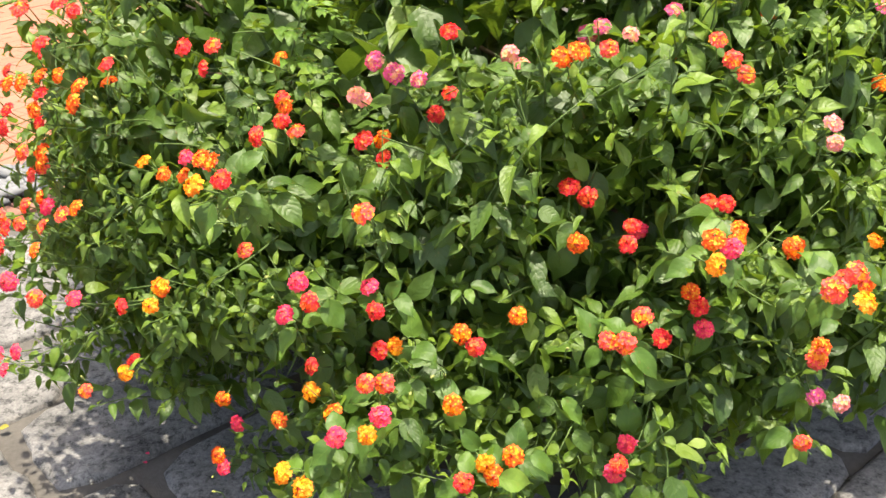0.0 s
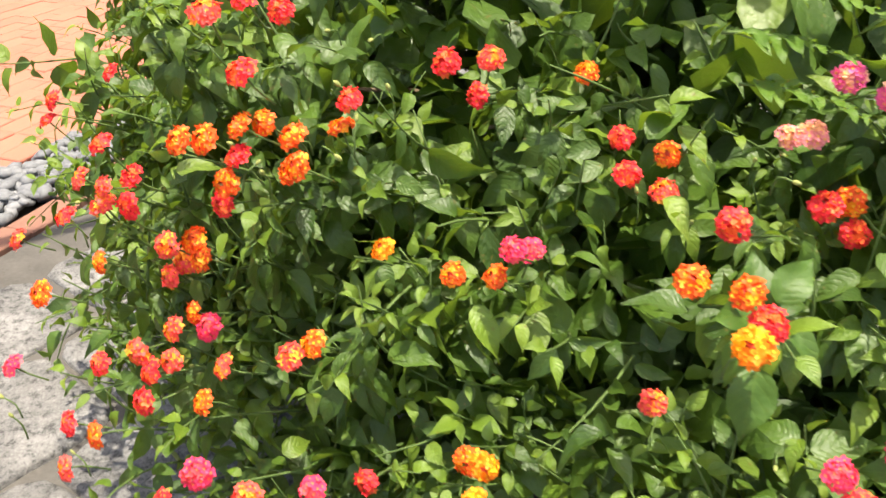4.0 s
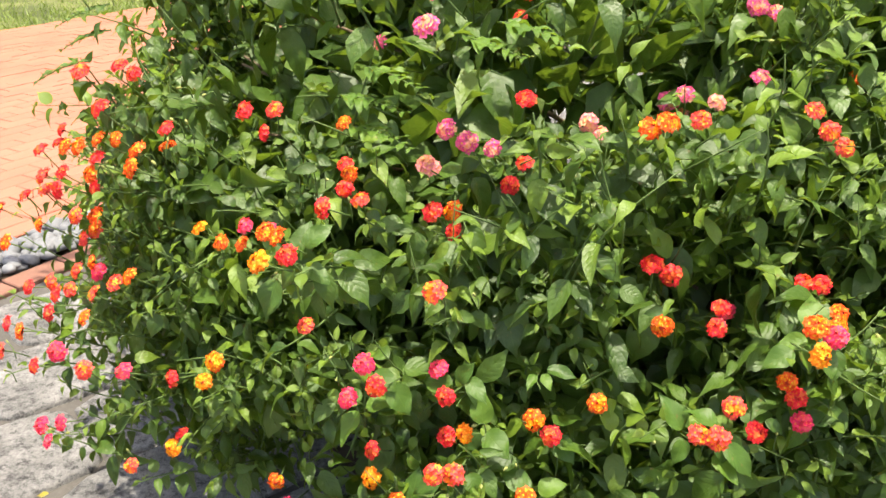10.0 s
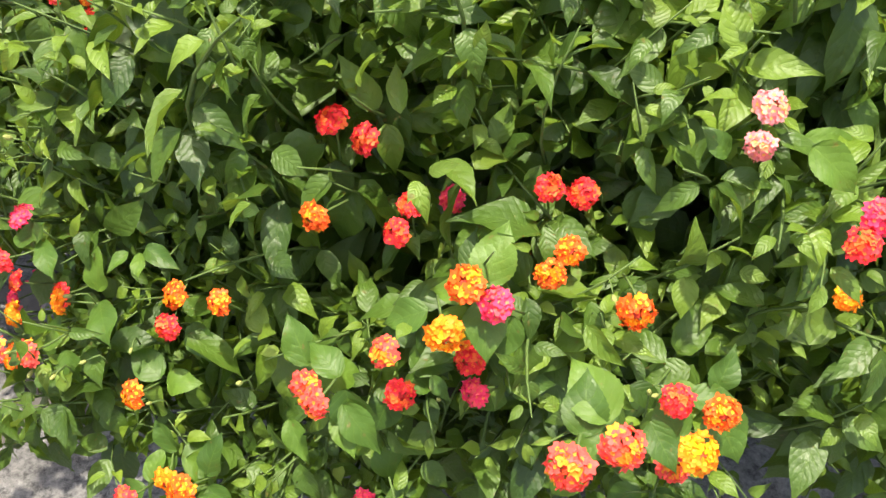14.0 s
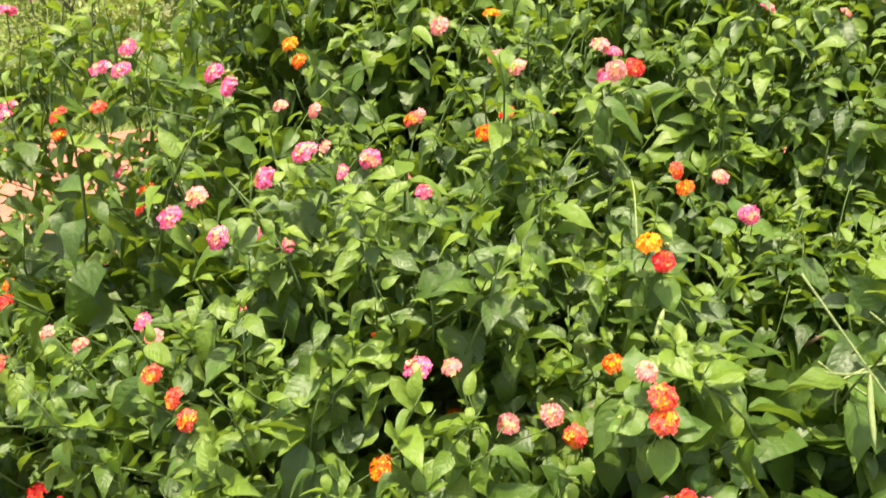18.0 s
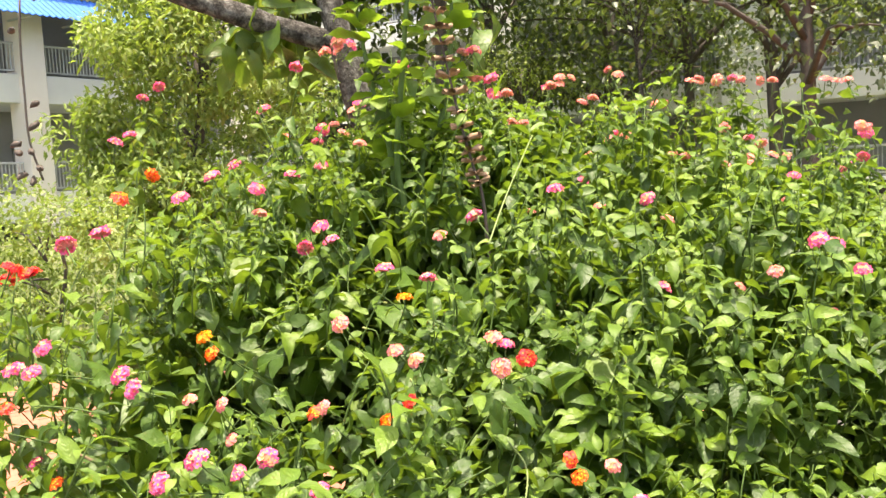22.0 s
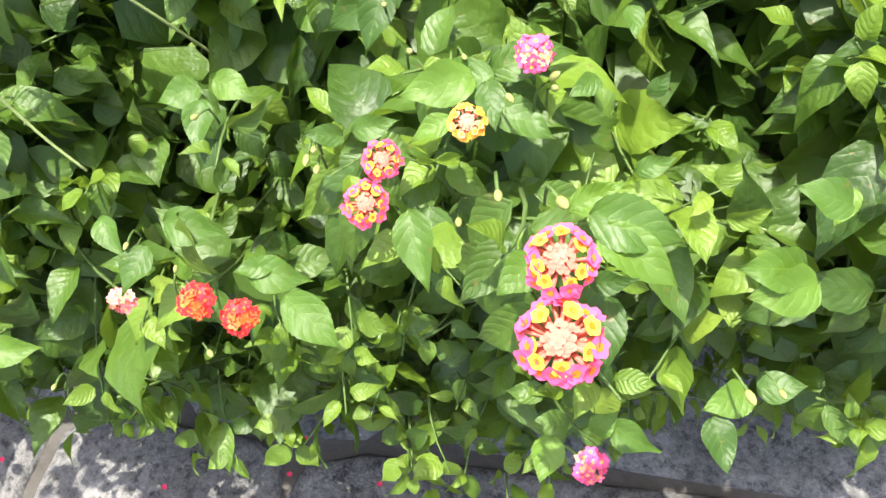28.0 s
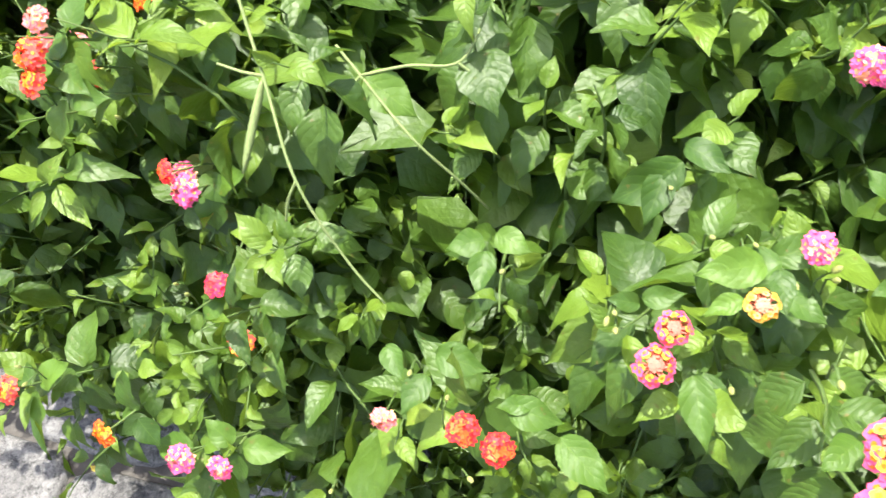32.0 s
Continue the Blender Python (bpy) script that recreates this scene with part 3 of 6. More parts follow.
def make_head(kind, seed, radius=0.0130):
    """A domed umbel of small five-lobed florets: buds in the middle, young ones round them, old ones outside."""
    r = np.random.default_rng(seed)
    heap = Heap()
    rows = [(0.0, 1), (0.22, 5), (0.58, 6), (0.98, 8), (1.32, 9)]
    opened = kind in ("bigpink", "cream")
    if opened:
        rows = [(0.0, 1), (0.13, 5), (0.27, 8), (0.42, 11), (0.54, 13), (0.84, 7), (1.14, 11), (1.42, 11)]
    hole = 0.42 if opened else 0.30
    for polar, count in rows:
        for i in range(count):
            a = 6.2832 * i / count + polar * 5 + r.normal(0, 0.12)
            pol = polar + r.normal(0, 0.06)
            n = np.array([math.sin(pol) * math.cos(a), math.sin(pol) * math.sin(a), math.cos(pol)])
            bud_zone = polar < (0.6 if opened else 0.3)
            centre = n * radius * np.array([1, 1, 0.62]) * (r.uniform(0.70, 0.80) if bud_zone else r.uniform(0.90, 1.06))
            tilt = n + r.normal(0, 0.15 if opened else 0.22, 3) * (not bud_zone) + np.array((0, 0, 0.35))
            F = frame_of(np.cross(tilt, (0.2, 0.9, 0.3)), tilt / np.linalg.norm(tilt))
            if bud_zone:
                size, lobes = radius * (0.105 if opened else 0.17), 4
            else:
                size, lobes = radius * r.uniform(0.38, 0.48) * ((0.58 if polar < 1.0 else 0.72) if opened else 1.0), 5
            spin = r.uniform(0, 6)
            ring = [(0, 0, -0.10)]
            for j in range(lobes * 3):
                an = spin + 6.2832 * j / (lobes * 3)
                rr = (0.84 if opened else 0.68, 1.0, 0.97)[j % 3]
                ring.append((math.cos(an) * rr, math.sin(an) * rr, 0.12 + ((0.2 if opened else 0.3) * r.uniform(-0.8, 1) if j % 3 else -0.02)))
            m = len(ring) - 1
            faces = [(0, 1 + j, 1 + (j + 1) % m) for j in range(m)]
            zone = 0 if bud_zone else (1 if polar < 0.9 else 2)
            if zone == 2 and not opened and r.uniform() < 0.14:
                zone = 1
            if zone == 1 and not opened and r.uniform() < 0.25:
                zone = 2
            heap.add(centre + np.array(ring) * size @ F.T, faces, None, zone)
            if not bud_zone:
                e = [(math.cos(1.2566 * j) * hole, math.sin(1.2566 * j) * hole, 0.11) for j in range(5)] + [(0, 0, 0.0)]
                heap.add(centre + np.array(e) * size @ F.T, [(j, (j + 1) % 5, 5) for j in range(5)], None, 3)
                tv, tf = tube([np.zeros(3) + (0, 0, -radius * 0.25), centre], [radius * 0.05, radius * 0.10], 3)
                heap.add(tv, tf, None, 4)
    me_ob = heap.link("flower_head", [HEADMATS[kind][i] for i in range(4)] + [HEADMATS[kind][0]])
    return me_ob


HEADMATS = {}
for kind, cols in KINDS.items():
    HEADMATS[kind] = [petal_mat(f"{kind}_{zone}_petal", c, tuple(min(1, x * 1.18 + 0.01) for x in c)) for zone, c in zip(("bud", "young", "old", "eye"), cols)]
LABELS = {"red": "crimson flower head", "pinkred": "pinkish red flower head", "coral": "coral red and orange flower head", "orange": "orange flower head with red edge florets",
          "yellow": "golden yellow flower head", "pink": "pink flower head with yellow middle", "bigpink": "magenta and yellow flower head with open buds", "pale": "pale pink and cream flower head",
          "cream": "half-open flower head with yellow florets"}
HEADS = {}
for kind in KINDS:
    for s in range(3):
        ob = make_head(kind, 40 + s)
        HEADS[kind, s] = ob.data
        bpy.data.objects.remove(ob)
STALKS = []
for i in range(4):
    ob = tube_part("stalk", smooth_line([(0, 0, -0.003), (0.002 * i - 0.003, 0.002, -0.02), (0.007 * (i - 1.5), 0.004 * (i - 1), -0.046)], 5), [0.0012] * 5, M_STEM, None, sides=5)
    STALKS.append(ob.data)
    bpy.data.objects.remove(ob)
brng = np.random.default_rng(5)


def bloom(kind, x, y, z, size=1.0, towards=None, beside=True):
    """A flower head at a place, on its stalk from a whorl of leaves."""
    if z > 1.5 and y > 2.6 and kind == "pink" and brng.uniform() < 0.6:
        kind = "pale"
    p = np.array((x, y, z))
    out = np.array((x - CX, y - CY, 0))
    out /= np.linalg.norm(out) + 1e-6
    steep = min(1.0, max(0.0, (z - 0.5) / 0.9))
    face = out * (0.85 - 0.25 * steep) + np.array((0, 0, 0.45 + 0.5 * steep)) + brng.normal(0, 0.22, 3)
    if z > 1.28:
        face = np.array((0, 0, 1.0)) + brng.normal(0, 0.42, 3)
        size *= 1.15
    if towards:
        face = np.array(towards, float)
    face /= np.linalg.norm(face)
    head = new("flower_head", HEADS[kind, int(brng.integers(3))])
    F = frame_of(np.cross(face, (0.3, 0.8, 0.1)), face)
    head.parent = shrub
    head.matrix_local = Matrix.Translation(p - LOCAL) @ Matrix(F.tolist()).to_4x4() @ Matrix.Rotation(brng.uniform(0, 6.28), 4, "Z") @ Matrix.Scale(size * brng.uniform(0.88, 1.12) * {"pale": 0.85, "pink": 1.0, "bigpink": 1.09}.get(kind, 0.93), 4)
    tagged(head, LABELS[kind])
    back = p - face * 0.035 - out * 0.012 - np.array((0, 0, 0.012))
    stalk = new("stalk", STALKS[int(brng.integers(4))])
    stalk.parent = head
    root = back - out * 0.10 - np.array((0, 0, 0.06))
    d = back - root
    if z > 1.28:
        for low, young in ((0.145, 1), (0.22, 1)) if y < 2.3 else ((0.145, 1), (0.20, 1), (0.27, 1)):
            way = np.append(brng.normal(0, 0.2, 2), 1.0)
            WHORLS.append((int(brng.integers(len(SPRIGS))), p - way * low - LOCAL, way, brng.uniform(0, 6.28), 0.95, young))
    else:
        WHORLS.append((int(brng.integers(len(SPRIGS))), back - d / np.linalg.norm(d) * 0.10 - LOCAL, d, brng.uniform(0, 6.28), 0.9, 0))
        if z < 0.66 and y < 1.3:
            # low sprays of the front: more leaves along the shoot
            for far in (0.15, 0.20):
                way = d / np.linalg.norm(d) + brng.normal(0, 0.25, 3)
                WHORLS.append((int(brng.integers(len(SPRIGS))), back - d / np.linalg.norm(d) * far + brng.normal(0, 0.02, 3) - LOCAL, way, brng.uniform(0, 6.28), 1.0, 0))
    BLOOMS.append(p)
    FACES.append(face)
    if beside and z > 1.5 and y > 2.6:
        # heads of the far rim stand two or three together on one shoot
        for _ in range(int(brng.integers(1, 3))):
            an = brng.uniform(0, 6.28)
            bloom("pale" if brng.uniform() < 0.6 else "pink", x + math.cos(an) * 0.034, y + math.sin(an) * 0.034, z + brng.normal(-0.004, 0.008), size, None, False)



FINE_MESH = {}
for i, (v, f, uv) in enumerate(FINE):
    for which, m in (("old", M_NEAR), ("young", M_NEARYOUNG), ("broad", M_BROAD)):
        ob = link_mesh("leaf", v, f, m, None, "", True, uv)
        FINE_MESH[which, i] = ob.data
        bpy.data.objects.remove(ob)
NEAR_LEAVES = []


def near_leaf(base, tip, half=0.32, which=None):
    """A single toothed leaf from its base to its tip, its face turned up and out."""
    base, tip = np.array(base), np.array(tip)
    d = tip - base
    out = np.array((base[0] - CX, base[1] - CY, 0))
    out /= np.linalg.norm(out) + 1e-6
    F = frame_of(d, out * 0.6 + np.array((0, 0, 0.9)) + brng.normal(0, 0.15, 3))
    i = int(brng.integers(len(FINE)))
    ob = new("leaf", FINE_MESH[which or ("young" if brng.uniform() < 0.35 else "old"), i])
    ob.parent = shrub
    L = np.linalg.norm(d)
    ob.matrix_local = Matrix.Translation(base - LOCAL) @ Matrix(F.tolist()).to_4x4() @ Matrix.Diagonal((L, L * half / 0.30, L, 1))
    NEAR_LEAVES.append(ob)


bloom("red", 1.291, 1.605, 0.728, 1.0, (0.60, -0.05, 1.05))
bloom("red", 1.308, 1.625, 0.705, 1.0, (0.57, -0.08, 1.07))
bloom("red", -0.247, 1.141, 0.845)
bloom("red", -0.113, 1.226, 0.809)
bloom("red", -0.084, 1.218, 0.784)
bloom("red", -0.272, 1.032, 0.828)
bloom("red", -0.089, 1.030, 0.643)
bloom("red", 0.045, 1.059, 0.568)
bloom("red", -0.194, 1.120, 0.495)
bloom("red", -0.524, 1.280, 0.505)
bloom("red", 0.292, 1.028, 0.601)
bloom("red", 0.345, 1.057, 0.634)
bloom("red", 0.264, 1.144, 0.712)
bloom("red", 0.257, 1.126, 0.693)
bloom("red", 0.377, 1.175, 0.736)
bloom("red", 0.404, 1.186, 0.728)
bloom("red", 0.178, 1.181, 0.756)
bloom("red", 0.206, 1.187, 0.738)
bloom("red", -0.384, 1.431, 0.858)
bloom("red", -0.674, 1.475, 1.065)
bloom("red", 0.510, 1.014, 0.699)
bloom("red", 0.703, 1.873, 1.228)
bloom("red", 0.609, 1.115, 0.791)
bloom("red", -0.089, 1.077, 0.551)
bloom("orange", -0.235, 1.298, 0.838)
bloom("orange", -0.576, 1.369, 0.814)
bloom("orange", -0.432, 1.305, 0.726)
bloom("orange", -0.307, 1.079, 0.837)
bloom("orange", -0.237, 1.061, 0.441)
bloom("orange", -0.156, 1.047, 0.463)
bloom("orange", 0.014, 1.022, 0.496)
bloom("orange", 0.094, 0.961, 0.458)
bloom("orange", 0.103, 1.068, 0.612)
bloom("orange", 0.333, 1.062, 0.654)
bloom("orange", 0.345, 1.035, 0.744)
bloom("orange", 0.397, 1.097, 0.713)
bloom("orange", 0.407, 1.124, 0.717)
bloom("orange", 0.468, 1.081, 0.710)
bloom("orange", 0.542, 1.018, 0.693)
bloom("orange", 0.540, 1.093, 0.546)
bloom("orange", -0.264, 1.454, 0.868)
bloom("orange", -0.344, 1.161, 0.406)
bloom("orange", -0.683, 1.355, 0.569)
bloom("orange", 0.185, 1.116, 0.700)
bloom("orange", 0.026, 1.105, 0.560)
bloom("orange", 0.498, 1.800, 1.131)
bloom("orange", 0.216, 1.713, 1.239)
bloom("orange", 0.603, 1.523, 0.810)
bloom("orange", 0.818, 1.533, 0.937)
bloom("orange", 0.526, 1.476, 0.941)
bloom("orange", 0.647, 1.301, 0.872)
bloom("orange", 0.805, 1.816, 1.077)
bloom("orange", 0.025, 1.544, 1.052)
bloom("yellow", -0.489, 1.386, 0.714)
bloom("yellow", -0.298, 1.004, 0.832)
bloom("yellow", -0.065, 1.051, 0.574)
bloom("yellow", -0.194, 1.100, 0.463)
bloom("yellow", -0.092, 0.878, 0.558)
bloom("yellow", -0.424, 1.185, 0.593)
bloom("yellow", -0.436, 1.168, 0.570)
bloom("yellow", -0.215, 0.951, 0.437)
bloom("yellow", -0.184, 0.922, 0.436)
bloom("yellow", 0.531, 0.988, 0.680)
bloom("yellow", 0.640, 1.203, 0.660)
bloom("yellow", 0.191, 1.725, 1.263)
bloom("yellow", 0.362, 2.068, 1.281)
bloom("yellow", 0.339, 0.998, 0.728)
bloom("coral", -0.283, 1.159, 0.667)
bloom("coral", 0.270, 1.054, 0.619)
bloom("coral", 0.234, 0.986, 0.620)
bloom("coral", 0.216, 1.006, 0.611)
bloom("coral", 0.449, 0.906, 0.743)
bloom("coral", 0.477, 0.920, 0.757)
bloom("coral", -0.589, 1.275, 0.670)
bloom("coral", 0.529, 1.074, 0.538)
bloom("coral", 0.921, 1.414, 0.950)
bloom("coral", -0.052, 1.463, 1.179)
bloom("coral", 0.212, 1.147, 0.961)
bloom("coral", 0.422, 1.234, 0.903)
bloom("coral", -0.003, 1.739, 1.495)
bloom("coral", -0.617, 1.288, 0.330)
bloom("coral", -0.695, 1.469, 0.675)
bloom("coral", -0.170, 1.570, 1.362)
bloom("coral", 0.437, 1.694, 1.167)
bloom("pinkred", -0.384, 1.270, 0.767)
bloom("pinkred", -0.188, 1.032, 0.685)
bloom("pinkred", -0.099, 1.075, 0.654)
bloom("pinkred", -0.077, 0.902, 0.568)
bloom("pinkred", -0.211, 1.039, 0.631)
bloom("pinkred", -0.579, 1.234, 0.544)
bloom("pinkred", 0.354, 1.048, 0.604)
bloom("pinkred", 0.286, 1.196, 0.682)
bloom("pinkred", 0.240, 0.993, 0.402)
bloom("pinkred", 0.259, 1.016, 0.434)
bloom("pinkred", -0.344, 1.228, 0.308)
bloom("pinkred", -0.387, 1.256, 0.189)
bloom("pinkred", 0.369, 1.033, 0.733)
bloom("pink", -0.068, 1.234, 0.905)
bloom("pink", -0.117, 1.163, 1.068)
bloom("pink", -0.083, 1.585, 1.059)
bloom("pink", -0.196, 1.401, 1.162)
bloom("pink", -0.150, 1.433, 1.175)
bloom("pink", 0.045, 1.532, 1.275)
bloom("pink", 0.033, 1.487, 1.249)
bloom("pink", 0.387, 1.971, 1.347)
bloom("pink", 0.348, 1.442, 1.051)
bloom("pink", 0.234, 1.339, 0.946)
bloom("pink", -0.096, 1.258, 0.916)
bloom("pink", -0.378, 1.696, 1.358)
bloom("pink", -0.465, 1.622, 1.293)
bloom("pink", -0.421, 1.647, 1.311)
bloom("pink", -0.623, 1.579, 1.111)
bloom("pink", -0.110, 1.497, 1.362)
bloom("pink", 0.264, 1.514, 1.233)
bloom("pink", 0.132, 2.068, 1.374)
bloom("pink", 0.073, 2.005, 1.496)
bloom("pink", 0.371, 2.140, 1.308)
bloom("pink", 0.547, 2.364, 1.462)
bloom("pink", 0.926, 2.840, 1.458)
bloom("pink", 0.093, 1.476, 1.252)
bloom("pink", 0.229, 1.522, 1.248)
bloom("pink", 0.198, 2.068, 1.388)
bloom("pink", -0.006, 1.968, 1.525)
bloom("pink", 0.012, 1.864, 1.489)
bloom("pink", 1.059, 2.467, 1.341)
bloom("pink", 1.098, 2.512, 1.288)
bloom("pink", 0.536, 2.037, 1.433)
bloom("pink", 0.777, 2.323, 1.274)
bloom("pink", -0.029, 2.341, 1.539)
bloom("pink", -0.064, 2.277, 1.520)
bloom("pink", 1.047, 2.336, 1.361)
bloom("pink", 0.417, 1.320, 1.097)
bloom("pink", 0.952, 1.491, 0.805)
bloom("pink", 1.305, 2.027, 0.918)
bloom("pink", 1.388, 2.107, 0.997)
bloom("pink", 1.406, 1.833, 0.896, 0.72, (0.55, -0.46, 0.95))
bloom("bigpink", 1.568, 1.707, 0.981, 1.0, (0.41, -0.37, 1.09))
bloom("bigpink", 1.587, 1.690, 0.965, 1.0, (0.36, -0.32, 1.13))
bloom("bigpink", 1.395, 1.727, 0.876, 0.8, (0.59, -0.29, 1.01))
bloom("bigpink", 1.402, 1.707, 0.859, 0.85, (0.57, -0.25, 1.03))
bloom("pale", -0.118, 1.297, 0.848)
bloom("pale", 0.527, 1.150, 0.833)
bloom("pale", 0.274, 1.321, 0.939)
bloom("pale", 0.096, 1.287, 0.918)
bloom("pale", 0.230, 1.646, 1.181)
bloom("pale", 0.777, 1.455, 0.897)
bloom("pale", 0.690, 1.382, 0.969)
bloom("pale", 0.116, 1.320, 0.895)
bloom("pale", 0.212, 2.163, 1.576)
bloom("pale", 0.878, 2.491, 1.253)
bloom("pale", 0.559, 1.790, 1.234)
bloom("pale", 0.423, 1.734, 1.163)
bloom("pale", 0.046, 2.038, 1.447)
bloom("pale", 0.350, 2.230, 1.383)
bloom("pale", 0.593, 2.488, 1.420)
bloom("pale", 0.700, 2.616, 1.380)
bloom("pale", 0.951, 2.472, 1.287)
bloom("pale", 1.200, 1.562, 0.667)
bloom("pale", 0.731, 1.736, 1.246)
bloom("pale", 1.273, 2.175, 1.005)
bloom("cream", 1.428, 1.766, 0.904, 0.7, (0.55, -0.37, 0.99))
bloom("pink", -0.102, 1.211, 1.102)
bloom("pink", 0.384, 1.473, 1.036)
bloom("orange", -0.673, 1.426, 0.699)
bloom("orange", -0.086, 1.233, 0.808)
bloom("orange", -0.571, 1.386, 0.842)
bloom("orange", -0.525, 1.389, 0.847)
bloom("coral", -0.712, 1.460, 0.662)
bloom("red", -0.529, 1.299, 0.387)
bloom("yellow", -0.542, 1.287, 0.369)
bloom("orange", -0.397, 1.268, 0.207)
bloom("red", -0.732, 1.374, 0.600)
bloom("red", -0.741, 1.358, 0.575)
bloom("pinkred", -0.771, 1.319, 0.384)
bloom("pinkred", -0.757, 1.305, 0.362)
bloom("pinkred", -0.739, 1.322, 0.388)
bloom("red", -0.714, 1.236, 0.549)
bloom("coral", -0.639, 1.234, 0.545)
bloom("coral", -0.707, 1.433, 0.714)
bloom("orange", -0.567, 1.279, 0.679)
bloom("red", -0.517, 1.372, 0.880)
bloom("red", -0.573, 1.418, 0.952)
bloom("pink", 0.520, 1.038, 0.499)
bloom("pale", 0.557, 1.035, 0.490)
bloom("coral", 0.495, 0.996, 0.453)
bloom("orange", -0.050, 1.457, 1.151)
bloom("coral", 0.010, 1.539, 1.018)
bloom("orange", 0.153, 1.151, 0.948)
bloom("orange", 0.174, 1.151, 0.956)
bloom("yellow", -0.685, 1.584, 1.104)
bloom("red", -0.655, 1.578, 1.089)
bloom("red", -0.415, 1.441, 0.890)
bloom("orange", -0.569, 1.347, 0.828)
bloom("orange", -0.616, 1.360, 0.865)
bloom("orange", -0.649, 1.361, 0.854)
bloom("red", -0.621, 1.355, 0.838)
bloom("orange", -0.633, 1.351, 0.815)
bloom("red", -0.604, 1.445, 0.957)
bloom("pink", -0.671, 1.588, 1.131)
bloom("pink", -0.613, 1.585, 1.147)
bloom("pinkred", -0.656, 1.602, 1.210)
bloom("coral", -0.612, 1.593, 1.188)
bloom("red", -0.611, 1.368, 0.911)
bloom("coral", -0.637, 1.382, 0.962)
bloom("red", -0.879, 1.796, 0.754)
bloom("red", -0.890, 1.792, 0.728)
bloom("red", -0.800, 1.794, 0.789)
bloom("coral", -0.761, 1.451, 0.774)
bloom("red", -0.758, 1.460, 0.817)
bloom("pink", -0.513, 1.634, 1.322)
bloom("pink", -0.531, 1.632, 1.303)
bloom("pink", -0.487, 1.634, 1.336)
bloom("pink", -0.524, 1.619, 1.245)
bloom("pink", -0.555, 1.624, 1.250)
bloom("coral", -0.299, 1.729, 1.365)
bloom("red", -0.328, 1.729, 1.346)
bloom("pink", -0.217, 1.582, 0.969)
bloom("pale", -0.201, 1.393, 1.120)
bloom("pink", -0.130, 1.502, 1.376)
bloom("coral", -0.156, 1.575, 1.395)
bloom("pink", 0.439, 1.456, 1.170)
bloom("pink", 0.368, 1.456, 1.130)
bloom("pink", 0.225, 2.004, 1.421)
bloom("pale", -0.124, 1.252, 0.868)
bloom("pink", -0.415, 1.612, 1.144)
bloom("pink", -0.489, 1.609, 1.215)
bloom("red", 0.643, 1.131, 0.784)
bloom("pinkred", 0.619, 1.134, 0.804)
bloom("pinkred", 0.736, 1.204, 0.593)
bloom("coral", 0.401, 1.238, 0.923)
bloom("orange", 0.601, 1.501, 0.789)
bloom("pale", 0.528, 1.170, 0.853)
bloom("coral", 0.775, 1.187, 0.548)
bloom("red", -0.173, 1.020, 0.661)
bloom("coral", -0.103, 0.994, 0.552)
bloom("coral", -0.078, 1.005, 0.545)
bloom("yellow", 0.018, 0.922, 0.393)
bloom("red", 0.028, 0.953, 0.419)
bloom("yellow", 0.058, 0.982, 0.427)
bloom("orange", 0.071, 0.976, 0.411)
bloom("coral", -0.104, 1.070, 0.765)
bloom("red", 0.243, 0.986, 0.423)
bloom("pinkred", -0.138, 0.932, 0.512)
bloom("red", 0.929, 1.482, 0.817)
bloom("yellow", 0.841, 1.575, 1.077)
bloom("red", 0.859, 1.575, 1.057)
bloom("coral", 0.915, 1.422, 0.971)
bloom("coral", 0.376, 1.232, 0.951)
bloom("red", 0.010, 1.263, 0.867)
bloom("red", -0.010, 1.237, 0.845)
bloom("pink", 0.226, 1.406, 0.919)
bloom("pale", 0.254, 1.411, 0.897)
bloom("pink", 0.356, 1.407, 0.955)
bloom("pink", 0.659, 1.362, 0.969)
bloom("pink", 0.365, 1.299, 1.120)
bloom("pale", 0.384, 1.324, 1.141)
bloom("pink", 0.419, 1.545, 1.121)
bloom("pink", 0.449, 1.574, 1.137)
bloom("pink", 0.535, 1.576, 1.102)
bloom("pale", 0.737, 1.424, 0.890)
bloom("coral", 0.804, 1.460, 0.874)
bloom("red", 0.010, 1.283, 0.951)
bloom("pink", -0.034, 1.249, 0.892)
bloom("orange", -0.030, 1.840, 1.535)
bloom("pink", -0.034, 1.718, 1.436)
bloom("pink", -0.086, 1.685, 1.418)
bloom("red", 0.000, 1.520, 1.399)
bloom("red", 0.025, 1.535, 1.389)
bloom("coral", 0.058, 1.453, 1.200)
bloom("pale", 0.291, 1.654, 1.177)
bloom("pale", 0.465, 1.735, 1.295)
bloom("pink", 0.675, 1.861, 1.250)
bloom("pale", 0.659, 1.852, 1.262)
bloom("pink", 0.669, 1.856, 1.218)
bloom("pale", 0.534, 1.775, 1.250)
bloom("red", 0.527, 1.818, 1.160)
bloom("pale", 0.301, 1.658, 1.121)
bloom("coral", 0.787, 1.824, 1.098)
bloom("pale", 0.845, 1.840, 1.091)
bloom("pink", 1.293, 2.009, 0.899)
bloom("pink", 0.890, 1.826, 1.047)
bloom("pink", 1.103, 1.406, 0.586)
bloom("coral", 1.027, 1.477, 0.658)
bloom("pink", 1.529, 1.773, 0.602)
bloom("pink", 0.903, 1.496, 0.788)
bloom("pinkred", 0.983, 1.479, 0.704)
bloom("orange", 1.018, 1.316, 0.615)
bloom("pink", 1.069, 1.373, 0.585)
bloom("pale", 0.892, 1.438, 0.987)
bloom("pink", 1.353, 1.912, 0.974)
bloom("coral", 0.948, 1.247, 0.660)
